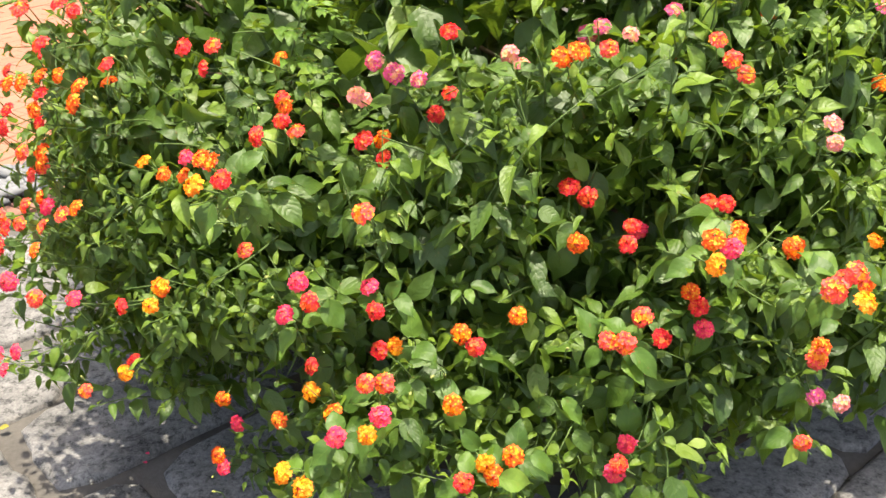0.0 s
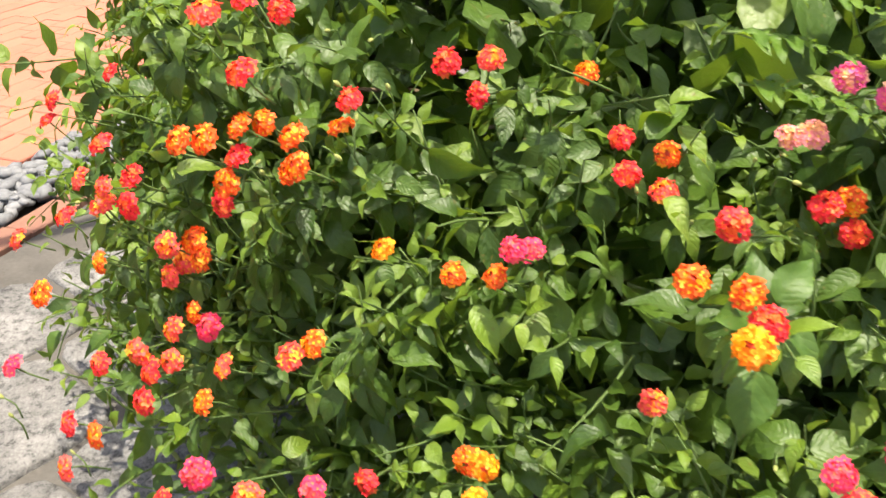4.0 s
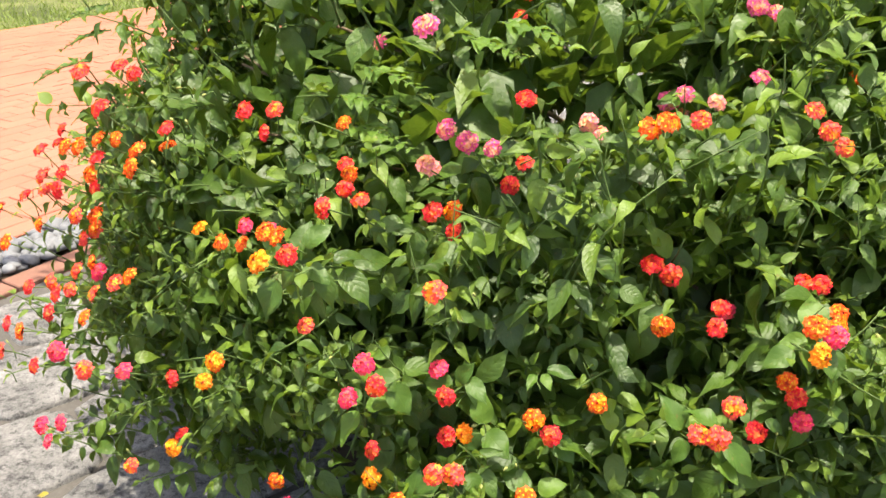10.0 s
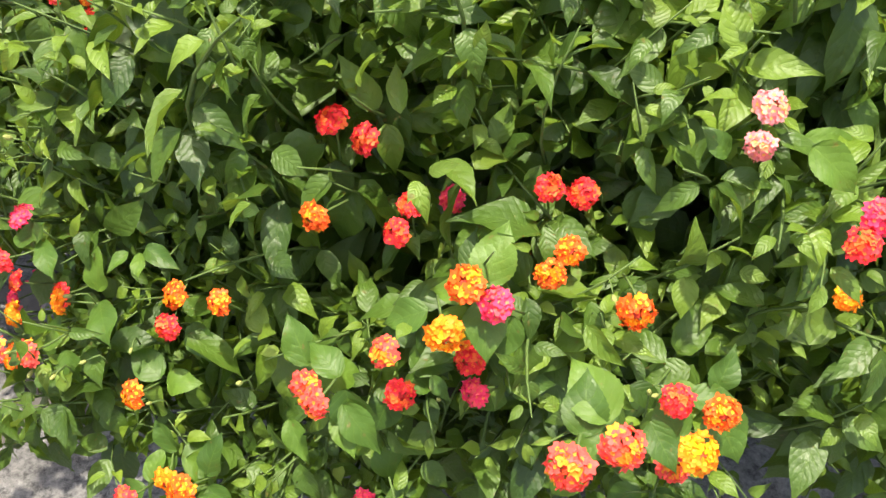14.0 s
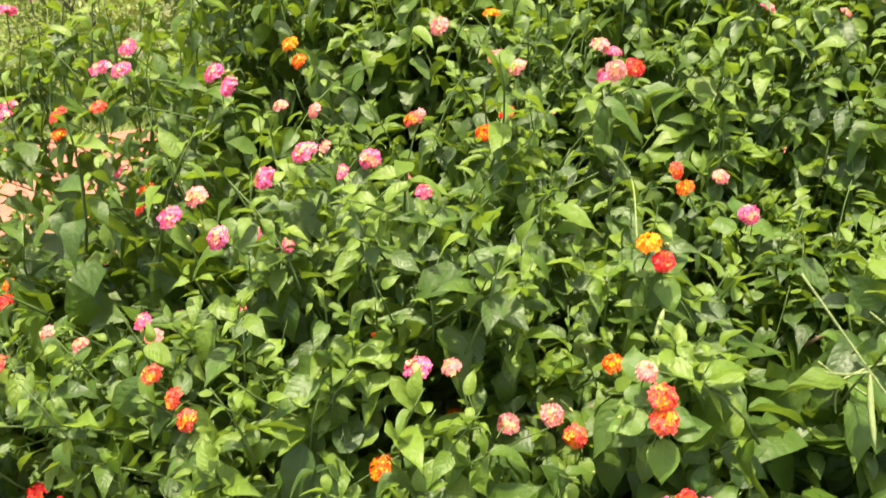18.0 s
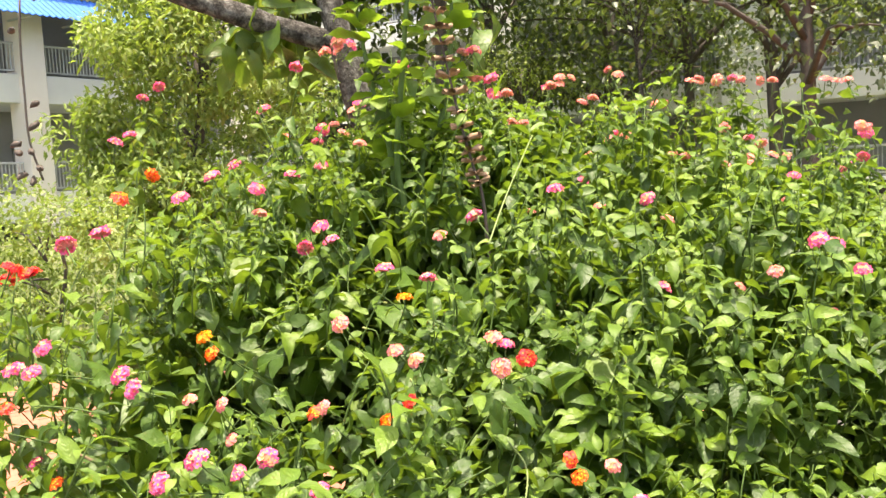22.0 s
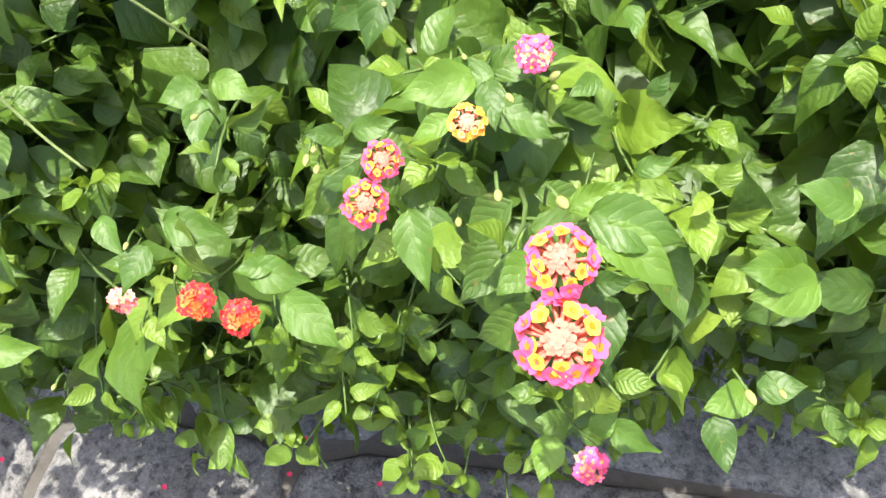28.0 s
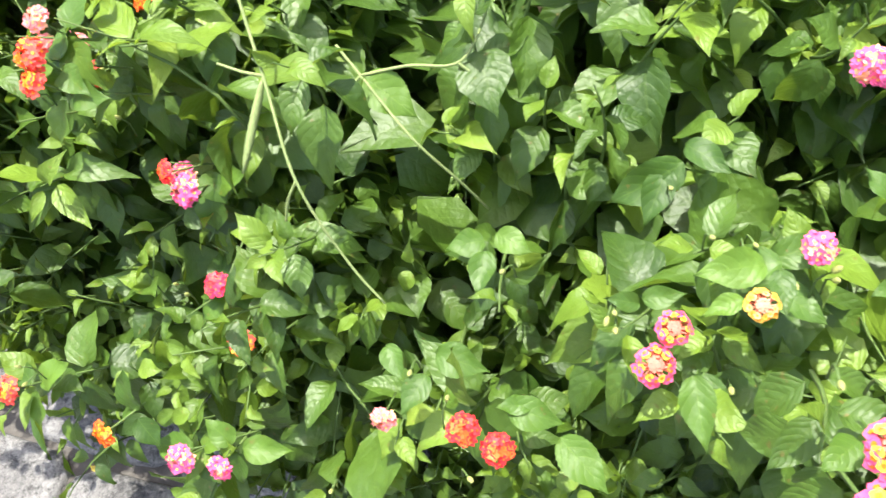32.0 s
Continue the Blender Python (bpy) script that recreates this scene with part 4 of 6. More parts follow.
bloom("pink", -0.272, 2.433, 1.688)
bloom("pink", -0.264, 2.559, 1.803)
bloom("pink", 0.193, 2.717, 1.739)
bloom("pink", 0.227, 2.736, 1.698)
bloom("pink", 0.190, 2.718, 1.810)
bloom("pink", 0.395, 3.186, 1.587)
bloom("pale", 0.241, 3.216, 1.764)
bloom("pale", 0.212, 3.197, 1.748)
bloom("pink", 0.676, 3.240, 1.589)
bloom("pink", 0.795, 3.309, 1.505)
bloom("pale", 0.544, 3.399, 1.737)
bloom("pale", 0.616, 3.443, 1.739)
bloom("pale", 0.946, 3.407, 1.700)
bloom("pink", 0.736, 3.275, 1.555)
bloom("pink", 0.640, 3.516, 1.742)
bloom("pink", 0.724, 3.508, 1.726)
bloom("pale", 0.300, 3.370, 1.792)
bloom("pink", 0.295, 3.246, 1.702)
bloom("pink", 0.478, 3.356, 1.672)
bloom("pink", 0.705, 3.137, 1.485)
bloom("pink", 0.757, 3.169, 1.504)
bloom("pale", 0.318, 3.137, 1.533)
bloom("pale", 0.221, 2.847, 1.629)
bloom("pink", 0.086, 2.536, 1.773)
bloom("pink", 0.097, 2.548, 1.931)
bloom("pink", -0.650, 2.441, 1.780)
bloom("pink", -0.690, 2.415, 1.753)
bloom("pink", -0.596, 2.234, 1.626)
bloom("pink", -0.565, 2.254, 1.643)
bloom("pink", -0.299, 2.531, 1.622)
bloom("pink", -0.222, 2.577, 1.604)
bloom("pale", -0.183, 2.603, 1.647)
bloom("pink", -0.183, 2.722, 1.704)
bloom("pale", -0.254, 2.684, 1.856)
bloom("pale", -0.220, 2.705, 1.878)
bloom("pink", -0.342, 2.386, 1.553)
bloom("pink", 1.015, 3.328, 1.572)
bloom("pink", 0.993, 3.194, 1.466)
bloom("pink", 0.526, 3.264, 1.524)
bloom("pink", 0.627, 3.087, 1.416)
bloom("pink", 1.031, 3.218, 1.490)
bloom("pink", 0.378, 2.937, 1.465)
bloom("pale", 0.341, 2.678, 1.401)
bloom("pale", 0.857, 3.109, 1.390)
bloom("orange", -0.672, 1.366, 0.852)
bloom("orange", -0.596, 1.373, 0.862)
bloom("red", -0.640, 1.376, 0.783)
bloom("coral", -0.806, 1.552, 0.743)
bloom("red", -0.738, 1.478, 0.772)
bloom("coral", -0.772, 1.482, 0.741)
bloom("red", -0.742, 1.460, 0.749)
bloom("red", -0.813, 1.488, 0.728)
bloom("coral", -0.868, 1.499, 0.700)
bloom("orange", -0.778, 1.450, 0.691)
bloom("orange", -0.681, 1.448, 0.710)
bloom("orange", -0.845, 1.456, 0.655)
bloom("orange", -0.688, 1.426, 0.634)
bloom("pinkred", -0.674, 1.412, 0.624)
bloom("coral", -0.709, 1.409, 0.626)
bloom("coral", -0.745, 1.391, 0.614)
bloom("coral", -0.712, 1.381, 0.606)
bloom("pinkred", -0.880, 1.423, 0.589)
bloom("red", -0.784, 1.388, 0.606)
bloom("coral", -0.656, 1.345, 0.617)
bloom("red", -0.821, 1.370, 0.548)
bloom("orange", -0.793, 1.354, 0.542)
bloom("coral", -0.826, 1.344, 0.511)
bloom("pinkred", -0.684, 1.250, 0.566)
bloom("coral", -0.369, 1.442, 0.891)
bloom("red", -0.252, 1.371, 0.827)
bloom("red", -0.251, 1.349, 0.797)
bloom("coral", -0.224, 1.319, 0.790)
bloom("pinkred", -0.359, 1.300, 0.748)
bloom("orange", -0.395, 1.284, 0.732)
bloom("orange", -0.284, 1.044, 0.846)
bloom("orange", -0.432, 1.216, 0.575)
bloom("pink", 0.623, 2.720, 1.422)
bloom("pale", 1.054, 2.491, 1.207)
bloom("pink", 1.701, 2.079, 0.597)
near_leaf((1.547, 1.742, 0.959), (1.586, 1.767, 0.955), 0.26)
near_leaf((1.554, 1.741, 0.954), (1.595, 1.755, 0.946), 0.26)
near_leaf((1.568, 1.722, 0.951), (1.585, 1.734, 0.958), 0.26)
near_leaf((1.537, 1.740, 0.953), (1.549, 1.763, 0.966), 0.26)
near_leaf((1.403, 1.747, 0.824), (1.448, 1.718, 0.800), 0.26)
near_leaf((1.569, 1.733, 0.930), (1.595, 1.706, 0.920), 0.26)
near_leaf((1.546, 1.715, 0.952), (1.550, 1.689, 0.956), 0.32)
near_leaf((1.402, 1.792, 0.902), (1.389, 1.746, 0.912), 0.26)
near_leaf((1.381, 1.818, 0.874), (1.403, 1.861, 0.887), 0.26)
near_leaf((1.413, 1.792, 0.907), (1.440, 1.776, 0.899), 0.25)
near_leaf((1.388, 1.814, 0.856), (1.431, 1.829, 0.846), 0.26)
near_leaf((1.369, 1.719, 0.881), (1.362, 1.697, 0.894), 0.30)
near_leaf((1.357, 1.730, 0.867), (1.376, 1.753, 0.876), 0.30)
near_leaf((1.374, 1.648, 0.789), (1.424, 1.656, 0.773), 0.26)
near_leaf((1.293, 1.667, 0.718), (1.286, 1.637, 0.729), 0.26)
near_leaf((1.285, 1.649, 0.718), (1.325, 1.682, 0.716), 0.30)
near_leaf((1.052, 1.664, 0.914), (1.098, 1.690, 0.884), 0.30, "young")
near_leaf((1.260, 1.611, 0.716), (1.251, 1.611, 0.737), 0.26)
near_leaf((1.208, 1.583, 0.767), (1.244, 1.579, 0.757), 0.30)
near_leaf((1.215, 1.620, 0.736), (1.256, 1.651, 0.733), 0.32)
near_leaf((1.248, 1.599, 0.758), (1.266, 1.562, 0.750), 0.30)
near_leaf((1.181, 1.696, 0.801), (1.174, 1.661, 0.810), 0.33)
near_leaf((1.182, 1.707, 0.804), (1.216, 1.722, 0.800), 0.32)
near_leaf((1.194, 1.690, 0.803), (1.225, 1.662, 0.789), 0.30)
near_leaf((1.517, 1.803, 0.910), (1.530, 1.819, 0.921), 0.26)
near_leaf((1.483, 1.819, 0.913), (1.473, 1.818, 0.934), 0.26)
near_leaf((1.489, 1.840, 0.916), (1.493, 1.851, 0.931), 0.26)
near_leaf((1.478, 1.814, 0.940), (1.481, 1.793, 0.946), 0.26)
near_leaf((1.600, 1.860, 0.847), (1.590, 1.820, 0.857), 0.33)
near_leaf((1.592, 1.859, 0.853), (1.574, 1.822, 0.868), 0.33)
near_leaf((1.586, 1.897, 0.868), (1.567, 1.872, 0.888), 0.32)
near_leaf((1.609, 1.809, 0.801), (1.604, 1.779, 0.810), 0.32)
near_leaf((1.610, 1.812, 0.802), (1.629, 1.831, 0.810), 0.32)
near_leaf((1.605, 1.785, 0.797), (1.633, 1.770, 0.788), 0.30)
near_leaf((1.579, 1.731, 0.823), (1.610, 1.738, 0.819), 0.30)
near_leaf((1.577, 1.721, 0.821), (1.584, 1.733, 0.835), 0.32)
near_leaf((1.566, 1.704, 0.823), (1.581, 1.682, 0.821), 0.32)
near_leaf((0.560, 1.147, 0.843), (0.609, 1.136, 0.815), 0.26)
near_leaf((0.561, 1.205, 0.805), (0.620, 1.221, 0.800), 0.26)
near_leaf((0.595, 1.259, 0.821), (0.624, 1.235, 0.796), 0.26)
near_leaf((0.508, 1.160, 0.812), (0.488, 1.155, 0.840), 0.26)
near_leaf((0.248, 1.007, 0.597), (0.292, 0.985, 0.563), 0.26)
near_leaf((0.312, 1.055, 0.602), (0.335, 1.039, 0.589), 0.26)
near_leaf((0.490, 0.943, 0.759), (0.514, 0.921, 0.739), 0.26)
near_leaf((0.072, 0.918, 0.459), (0.127, 0.920, 0.442), 0.26)
near_leaf((0.117, 0.955, 0.466), (0.158, 0.941, 0.443), 0.26)
near_leaf((0.169, 1.046, 0.492), (0.199, 1.017, 0.460), 0.26)
near_leaf((0.240, 1.012, 0.579), (0.268, 0.980, 0.557), 0.26)
near_leaf((0.448, 0.890, 0.713), (0.425, 0.868, 0.708), 0.26)
near_leaf((-0.062, 1.053, 0.655), (-0.037, 1.023, 0.636), 0.26)
near_leaf((0.022, 1.063, 0.656), (0.010, 1.039, 0.648), 0.26)
near_leaf((0.032, 1.065, 0.656), (0.041, 1.041, 0.646), 0.26)
near_leaf((0.037, 1.069, 0.660), (0.078, 1.056, 0.658), 0.26)
near_leaf((1.268, 1.833, 0.876), (1.252, 1.768, 0.847), 0.26)
near_leaf((1.261, 1.823, 0.871), (1.285, 1.784, 0.845), 0.26)
near_leaf((1.273, 1.830, 0.898), (1.318, 1.838, 0.900), 0.26)
near_leaf((1.401, 1.807, 0.894), (1.372, 1.762, 0.889), 0.26)
near_leaf((1.411, 1.768, 0.893), (1.404, 1.739, 0.890), 0.26)
near_leaf((1.419, 1.725, 0.855), (1.461, 1.703, 0.834), 0.26)
near_leaf((1.370, 1.942, 0.854), (1.347, 1.935, 0.875), 0.26)
near_leaf((1.378, 1.943, 0.851), (1.400, 1.927, 0.845), 0.26)
near_leaf((1.548, 1.983, 0.777), (1.559, 1.956, 0.767), 0.26)
near_leaf((1.552, 1.998, 0.787), (1.580, 2.008, 0.799), 0.26)
near_leaf((1.542, 2.042, 0.863), (1.566, 2.006, 0.840), 0.26)
near_leaf((1.588, 2.067, 0.862), (1.604, 2.026, 0.837), 0.26)

TRUNK_LINE = [(-0.501, 3.267, 1.034), (-0.511, 3.274, 1.428), (-0.506, 3.171, 1.738), (-0.555, 3.149, 1.987), (-0.600, 3.129, 2.218), (-0.632, 3.119, 2.486), (-0.704, 3.208, 2.951)]
LEAF_TUFTS = [(-0.818, 3.113, 2.189), (-0.769, 3.140, 2.089), (-0.837, 3.037, 2.006), (-0.723, 3.104, 1.924), (-0.852, 2.968, 1.962), (-0.066, 3.099, 2.099), (-0.039, 3.112, 1.995)]
BOUGH_LINE = [(-0.575, 3.136, 1.954), (-0.752, 2.972, 2.033), (-0.921, 2.814, 2.116), (-1.125, 2.694, 2.217), (-1.267, 2.606, 2.186), (-1.339, 2.561, 2.141)]
FORK_LINE = [(-1.339, 2.561, 2.145), (-1.401, 2.526, 2.210), (-1.564, 2.431, 2.332), (-1.783, 2.300, 2.415)]
TWIG_LINE = [(-1.321, 2.513, 2.119), (-1.326, 2.505, 1.984), (-1.323, 2.501, 1.820), (-1.318, 2.500, 1.675), (-1.287, 2.514, 1.547)]
TWIG_PODS = [(-1.286, 2.523, 1.797), (-1.290, 2.518, 1.737), (-1.341, 2.485, 1.676), (-1.313, 2.501, 1.648), (-1.349, 2.479, 1.640), (-1.293, 2.512, 1.587), (-1.333, 2.487, 1.576), (-1.312, 2.499, 1.563), (-1.358, 2.487, 2.021)]
FAR_PODS = [(0.024, 3.321, 2.340), (0.018, 3.316, 2.250), (0.020, 3.315, 2.159), (0.025, 3.316, 2.059)]
SPIKE_LINE = [(0.270, 2.358, 1.950), (0.287, 2.363, 1.841), (0.306, 2.370, 1.731), (0.329, 2.377, 1.608), (0.348, 2.385, 1.522), (0.366, 2.393, 1.430), (0.37, 2.41, 1.15)]
SHOOT_LINES = [[(0.113, 2.478, 1.291), (0.094, 2.475, 1.533), (0.143, 2.455, 1.794), (0.164, 2.476, 2.055), (0.170, 2.486, 2.239)], [(0.064, 2.510, 1.396), (0.033, 2.500, 1.645), (0.001, 2.488, 1.853), (-0.008, 2.486, 1.977)], [(0.085, 2.581, 1.392), (0.137, 2.621, 1.642), (0.165, 2.645, 1.852), (0.162, 2.650, 2.035)]]
VINES = [[(1.005, 1.592, 1.062), (1.085, 1.577, 0.971), (1.140, 1.566, 0.908), (1.170, 1.580, 0.836), (1.196, 1.594, 0.800)], [(1.140, 1.566, 0.908), (1.137, 1.556, 0.892), (1.135, 1.549, 0.872)], [(1.022, 1.655, 0.934), (1.049, 1.662, 0.914), (1.108, 1.676, 0.876), (1.128, 1.705, 0.825), (1.122, 1.730, 0.775)],
         [(1.049, 1.662, 0.914), (1.073, 1.698, 0.921), (1.097, 1.733, 0.921), (1.086, 1.765, 0.940), (1.056, 1.790, 0.952)], [(1.097, 1.733, 0.921), (1.108, 1.743, 0.908), (1.119, 1.752, 0.892)], [(1.049, 1.662, 0.914), (1.046, 1.645, 0.900), (1.050, 1.632, 0.885)], [(1.085, 1.577, 0.971), (1.064, 1.566, 0.968), (1.045, 1.552, 0.972)],
         [(0.611, 1.944, 1.395), (0.572, 2.098, 1.471), (0.569, 2.217, 1.571)], [(0.711, 1.784, 1.129), (0.741, 1.780, 1.088), (0.828, 1.570, 1.083)]]
VINE_PODS = [[(1.085, 1.577, 0.970), (1.092, 1.557, 0.940), (1.103, 1.534, 0.907)], [(0.865, 1.565, 1.003), (0.866, 1.535, 0.976)]]
GROUND_TWIG = [(-0.536, 1.010, 0.000), (-0.526, 1.076, 0.000), (-0.513, 1.111, 0.000), (-0.454, 1.134, 0.000), (-0.418, 1.116, 0.000)]
FALLEN = [(1.735, 2.390, 0.000), (1.735, 2.776, 0.000), (0.534, 1.152, 0.000), (1.146, 1.588, 0.000), (-0.434, 1.130, 0.000), (-0.955, 1.604, 0.000)]
PETALS = [(0.986, 1.447, 0.000), (1.060, 1.653, 0.000), (1.092, 1.604, 0.000), (0.778, 1.267, 0.000), (1.191, 1.699, 0.000), (-0.624, 1.515, 0.000), (-0.620, 1.486, 0.000), (-0.847, 1.327, 0.000)]
BUD_SPOTS = [(1.535, 1.705, 0.994), (1.545, 1.727, 0.980), (1.368, 1.700, 0.885), (1.375, 1.696, 0.878), (1.368, 1.695, 0.883), (1.454, 1.871, 0.967), (1.383, 1.790, 0.902), (1.384, 1.798, 0.903), (1.411, 1.807, 0.885), (1.421, 1.756, 0.820), (1.285, 1.664, 0.874), (1.241, 1.589, 0.764), (1.270, 1.493, 0.709), (1.615, 1.790, 0.837), (1.625, 1.804, 0.834), (1.287, 1.806, 0.878), (-0.526, 1.487, 0.914), (-0.484, 1.476, 0.907), (0.110, 1.263, 0.845), (-0.069, 0.980, 0.577), (-0.490, 1.643, 0.962), (-0.320, 1.595, 0.889), (-0.303, 1.591, 0.885)]


BLOOMS_AT, FACES_AT = np.array(BLOOMS), np.array(FACES)
for which, at, d, spin, scale, young in WHORLS:
    place_sprig(foliage, which, at, d, spin, scale, young)
grow(2250, 0.035, (185, 372), (0.03, 1.0), 11)
grow(1300, 0.11, (185, 372), (0.05, 1.0), 12)
grow(600, 0.20, (185, 372), (0.05, 1.0), 13)
grow(200, 0.30, (185, 372), (0.05, 0.9), 16)
grow(350, 0.26, (250, 372), (0.05, 0.75), 18)
grow(1350, 0.03, (0, 190), (0.03, 0.62), 14)
grow(500, 0.12, (0, 190), (0.03, 0.66), 15)
grow(250, 0.24, (0, 190), (0.03, 0.66), 17)
# the shaded inside: larger old leaves on hidden shoots
irng = np.random.default_rng(77)
blade_v, blade_f, blade_uv = leaf_blade((0, 0.25, 0.6, 1), 0.34, 0.3, 0.3)
for i in range(11500):
    deg, k = irng.uniform(0, 360), irng.uniform(0.05, 1.0)
    p = np.array(canopy(deg, k)) - np.array(canopy_normal(deg, k)) * irng.uniform(0.19, 0.55)
    if p[2] < 0.05 or (thinned(Vector(p)) and irng.uniform() < 0.95) or (irng.uniform() < 0.6 and any((Vector(p) - Vector(q)).length < w for q, w in HOLLOWS[:3])):
        continue
    F = frame_of(irng.normal(0, 1, 3) + np.array((0, 0, -0.3)), np.array((0, 0, 1)) + irng.normal(0, 0.5, 3))
    foliage.add(p - LOCAL + (blade_v * irng.uniform(0.08, 0.115)) @ F.T, blade_f, blade_uv, 0)
# unopened buds on thin stalks, beside flower heads and at BUD_SPOTS
BUD_V, BUD_F = tube([(0, 0, 0), (0, 0, 0.0012), (0, 0, 0.0035), (0, 0, 0.006), (0, 0, 0.0078)], [0.0007, 0.0016, 0.0021, 0.0017, 0.0005], 7)
ob = link_mesh("flower_bud", BUD_V, BUD_F, M_BUD)
BUD = ob.data
bpy.data.objects.remove(ob)


def flower_bud(q, way, length=0.03):
    way = np.asarray(way, float) / np.linalg.norm(way)
    b = new("flower_bud", BUD)
    b.parent = shrub
    b.matrix_local = Matrix.Translation(np.array(q) - LOCAL) @ Matrix(frame_of(np.cross(way, (0.3, 0.8, 0.2)), way).tolist()).to_4x4() @ Matrix.Scale(brng.uniform(0.8, 1.25), 4)
    back = np.array(q) - way * length * 0.6 - np.array((0, 0, length * 0.5))
    v, f = tube(smooth_line([np.array(q) - LOCAL, (np.array(q) - way * length * 0.45) - LOCAL, back - LOCAL], 5), [0.0009] * 5, 4)
    foliage.add(v, f, None, 2)


for q in BUD_SPOTS:
    flower_bud(q, np.array((q[0] - CX, q[1] - CY, 0.4)) + brng.normal(0, 0.2, 3))
for p, face in list(zip(BLOOMS, FACES))[::5]:
    for n in range(2):
        flower_bud(p + np.cross(face, brng.normal(0, 1, 3)) * 0.028 - face * 0.008, face + brng.normal(0, 0.5, 3))
# fresh leaves in whorls round the flower heads that stand out furthest
for p, face in zip(BLOOMS, FACES):
    if len(NEAR_LEAVES) >= 290:
        break
    if (p[1] < 1.06 or p[0] > 0.85) and p[0] < 1.15:
        turn = brng.uniform(0, 6.28)
        side = np.cross(face, (0, 0, 1.0))
        side /= np.linalg.norm(side)
        lift = np.cross(side, face)
        for k in range(3):
            an = turn + k * 2.1 + brng.normal(0, 0.25)
            way = side * math.cos(an) + lift * math.sin(an)
            base = p - face * 0.034 + way * 0.006
            off = base + way * 0.03 - BLOOMS_AT
            ahead = (off * FACES_AT).sum(-1)
            if ((ahead > -0.01) & (np.linalg.norm(off - ahead[:, None] * FACES_AT, axis=-1) < 0.04) & (ahead < 0.2)).any():
                continue
            near_leaf(base, base + way * brng.uniform(0.038, 0.058) + face * brng.uniform(-0.012, 0.012))
part_f = foliage.link("foliage", [M_LEAF, M_YOUNG, M_STEM], shrub, "dense green toothed leaves on thin shoots")
tagged(part_f, kind="stuff")

# woody stems from the root
wrng = np.random.default_rng(3)
for i in range(34):
    deg = wrng.uniform(170, 380)
    k = wrng.uniform(0.35, 0.8)
    end = np.array(canopy(deg, k)) * 0.80 + np.array((CX, CY, 0.5)) * 0.20
    start = np.array((CX + wrng.normal(0, 0.25), CY + wrng.normal(0, 0.25), 0.0))
    mid = (start * 0.55 + end * 0.45) + np.array((0, 0, 0.18))
    tube_part("woody_stem", smooth_line([start - LOCAL, mid - LOCAL, end - LOCAL], 7), np.linspace(0.011, 0.003, 7), M_WOODSTEM, shrub, sides=6)

soil_v = [(CX, CY, 0.015)] + [(CX + math.cos(radians(a)) * table(RAD, a) * 0.7, CY + math.sin(radians(a)) * table(RAD, a) * 0.7, 0.004) for a in range(0, 360, 10)]
tagged(link_mesh("planting_bed", soil_v, [(0, 1 + i, 1 + (i + 1) % 36) for i in range(36)], M_SOIL), "dark soil bed under the shrub", "soil", kind="structure")


# ---------- paving pieces ----------
prng = np.random.default_rng(21)
SU, SV = np.array((0.74, 0.67)), np.array((0.67, -0.74))
bed_in = lambda p: math.hypot(p[0] - CX, p[1] - CY) < table(RAD, math.degrees(math.atan2(p[1] - CY, p[0] - CX))) * 0.66


def slab(u0, u1, v0, v1, far=None):
    """A worn granite slab with a rounded, uneven outline."""
    cu, cv, hu, hv = (u0 + u1) / 2, (v0 + v1) / 2, (u1 - u0) / 2, (v1 - v0) / 2
    n = 28 if far is None else 12
    ph = prng.uniform(0, 6.28, 3)
    v, f = [], []
    for z, inset in ((-0.03, 0.0), (-0.006, 0.0), (0.001, 0.006), (0.004, 0.018)):
        for i in range(n):
            a = 6.2832 * i / n
            c, s = math.cos(a), math.sin(a)
            k = 1.0 / (abs(c) ** 7 + abs(s) ** 7) ** (1 / 7)
            w = 1 + 0.016 * math.sin(3 * a + ph[0]) + 0.012 * math.sin(7 * a + ph[1]) + 0.006 * math.sin(13 * a + ph[2])
            q = SU * c * k * w * (hu - inset) + SV * s * k * w * (hv - inset)
            v.append((q[0], q[1], z + 0.0016 * math.sin(5 * a + ph[1])))
    for r in range(3):
        for i in range(n):
            j = (i + 1) % n
            f.append((r * n + j, r * n + i, (r + 1) * n + i, (r + 1) * n + j))
    v.append((0, 0, 0.005))
    f += [(3 * n + (i + 1) % n, 3 * n + i, 4 * n) for i in range(n)]
    c = SU * cu + SV * cv
    if far is not None:
        far.add(np.array(v) + np.array((c[0], c[1], prng.normal(0, 0.0012))), f)
        return
    ob = link_mesh("slab", v, f, M_STONE, pavement)
    ob.location = (c[0], c[1], prng.normal(0, 0.0012))
    return ob


LONG_SLABS, SHORT_SLABS = ((-1, 1),), ((-1, 0), (-1, -1), (-1, -2))
far_slabs = Heap()
for row in range(-24, 27):
    cv = row * 0.335 - 0.02
    k = -26
    while k < 26:
        long = (prng.uniform() < 0.25 or (row, k) in LONG_SLABS) and (row, k) not in SHORT_SLABS
        u0 = 1.510 + k * 0.385 + (0 if row % 2 else 0.17) + prng.normal(0, 0.012)
        u1 = u0 + 0.364 + (0.385 if long else 0) + prng.normal(0, 0.010)
        k += 2 if long else 1
        c = SU * (u0 + u1) / 2 + SV * cv
        if float(c @ ACROSS) < 2.36 and not bed_in(c):
            near = -1.9 < c[0] < 2.9 and -0.2 < c[1] < 4.2
            slab(u0, u1, cv - 0.160 + prng.normal(0, 0.005), cv + 0.160 + prng.normal(0, 0.005), None if near else far_slabs)
tagged(far_slabs.link("slabs", [M_STONE], pavement), kind="stuff")


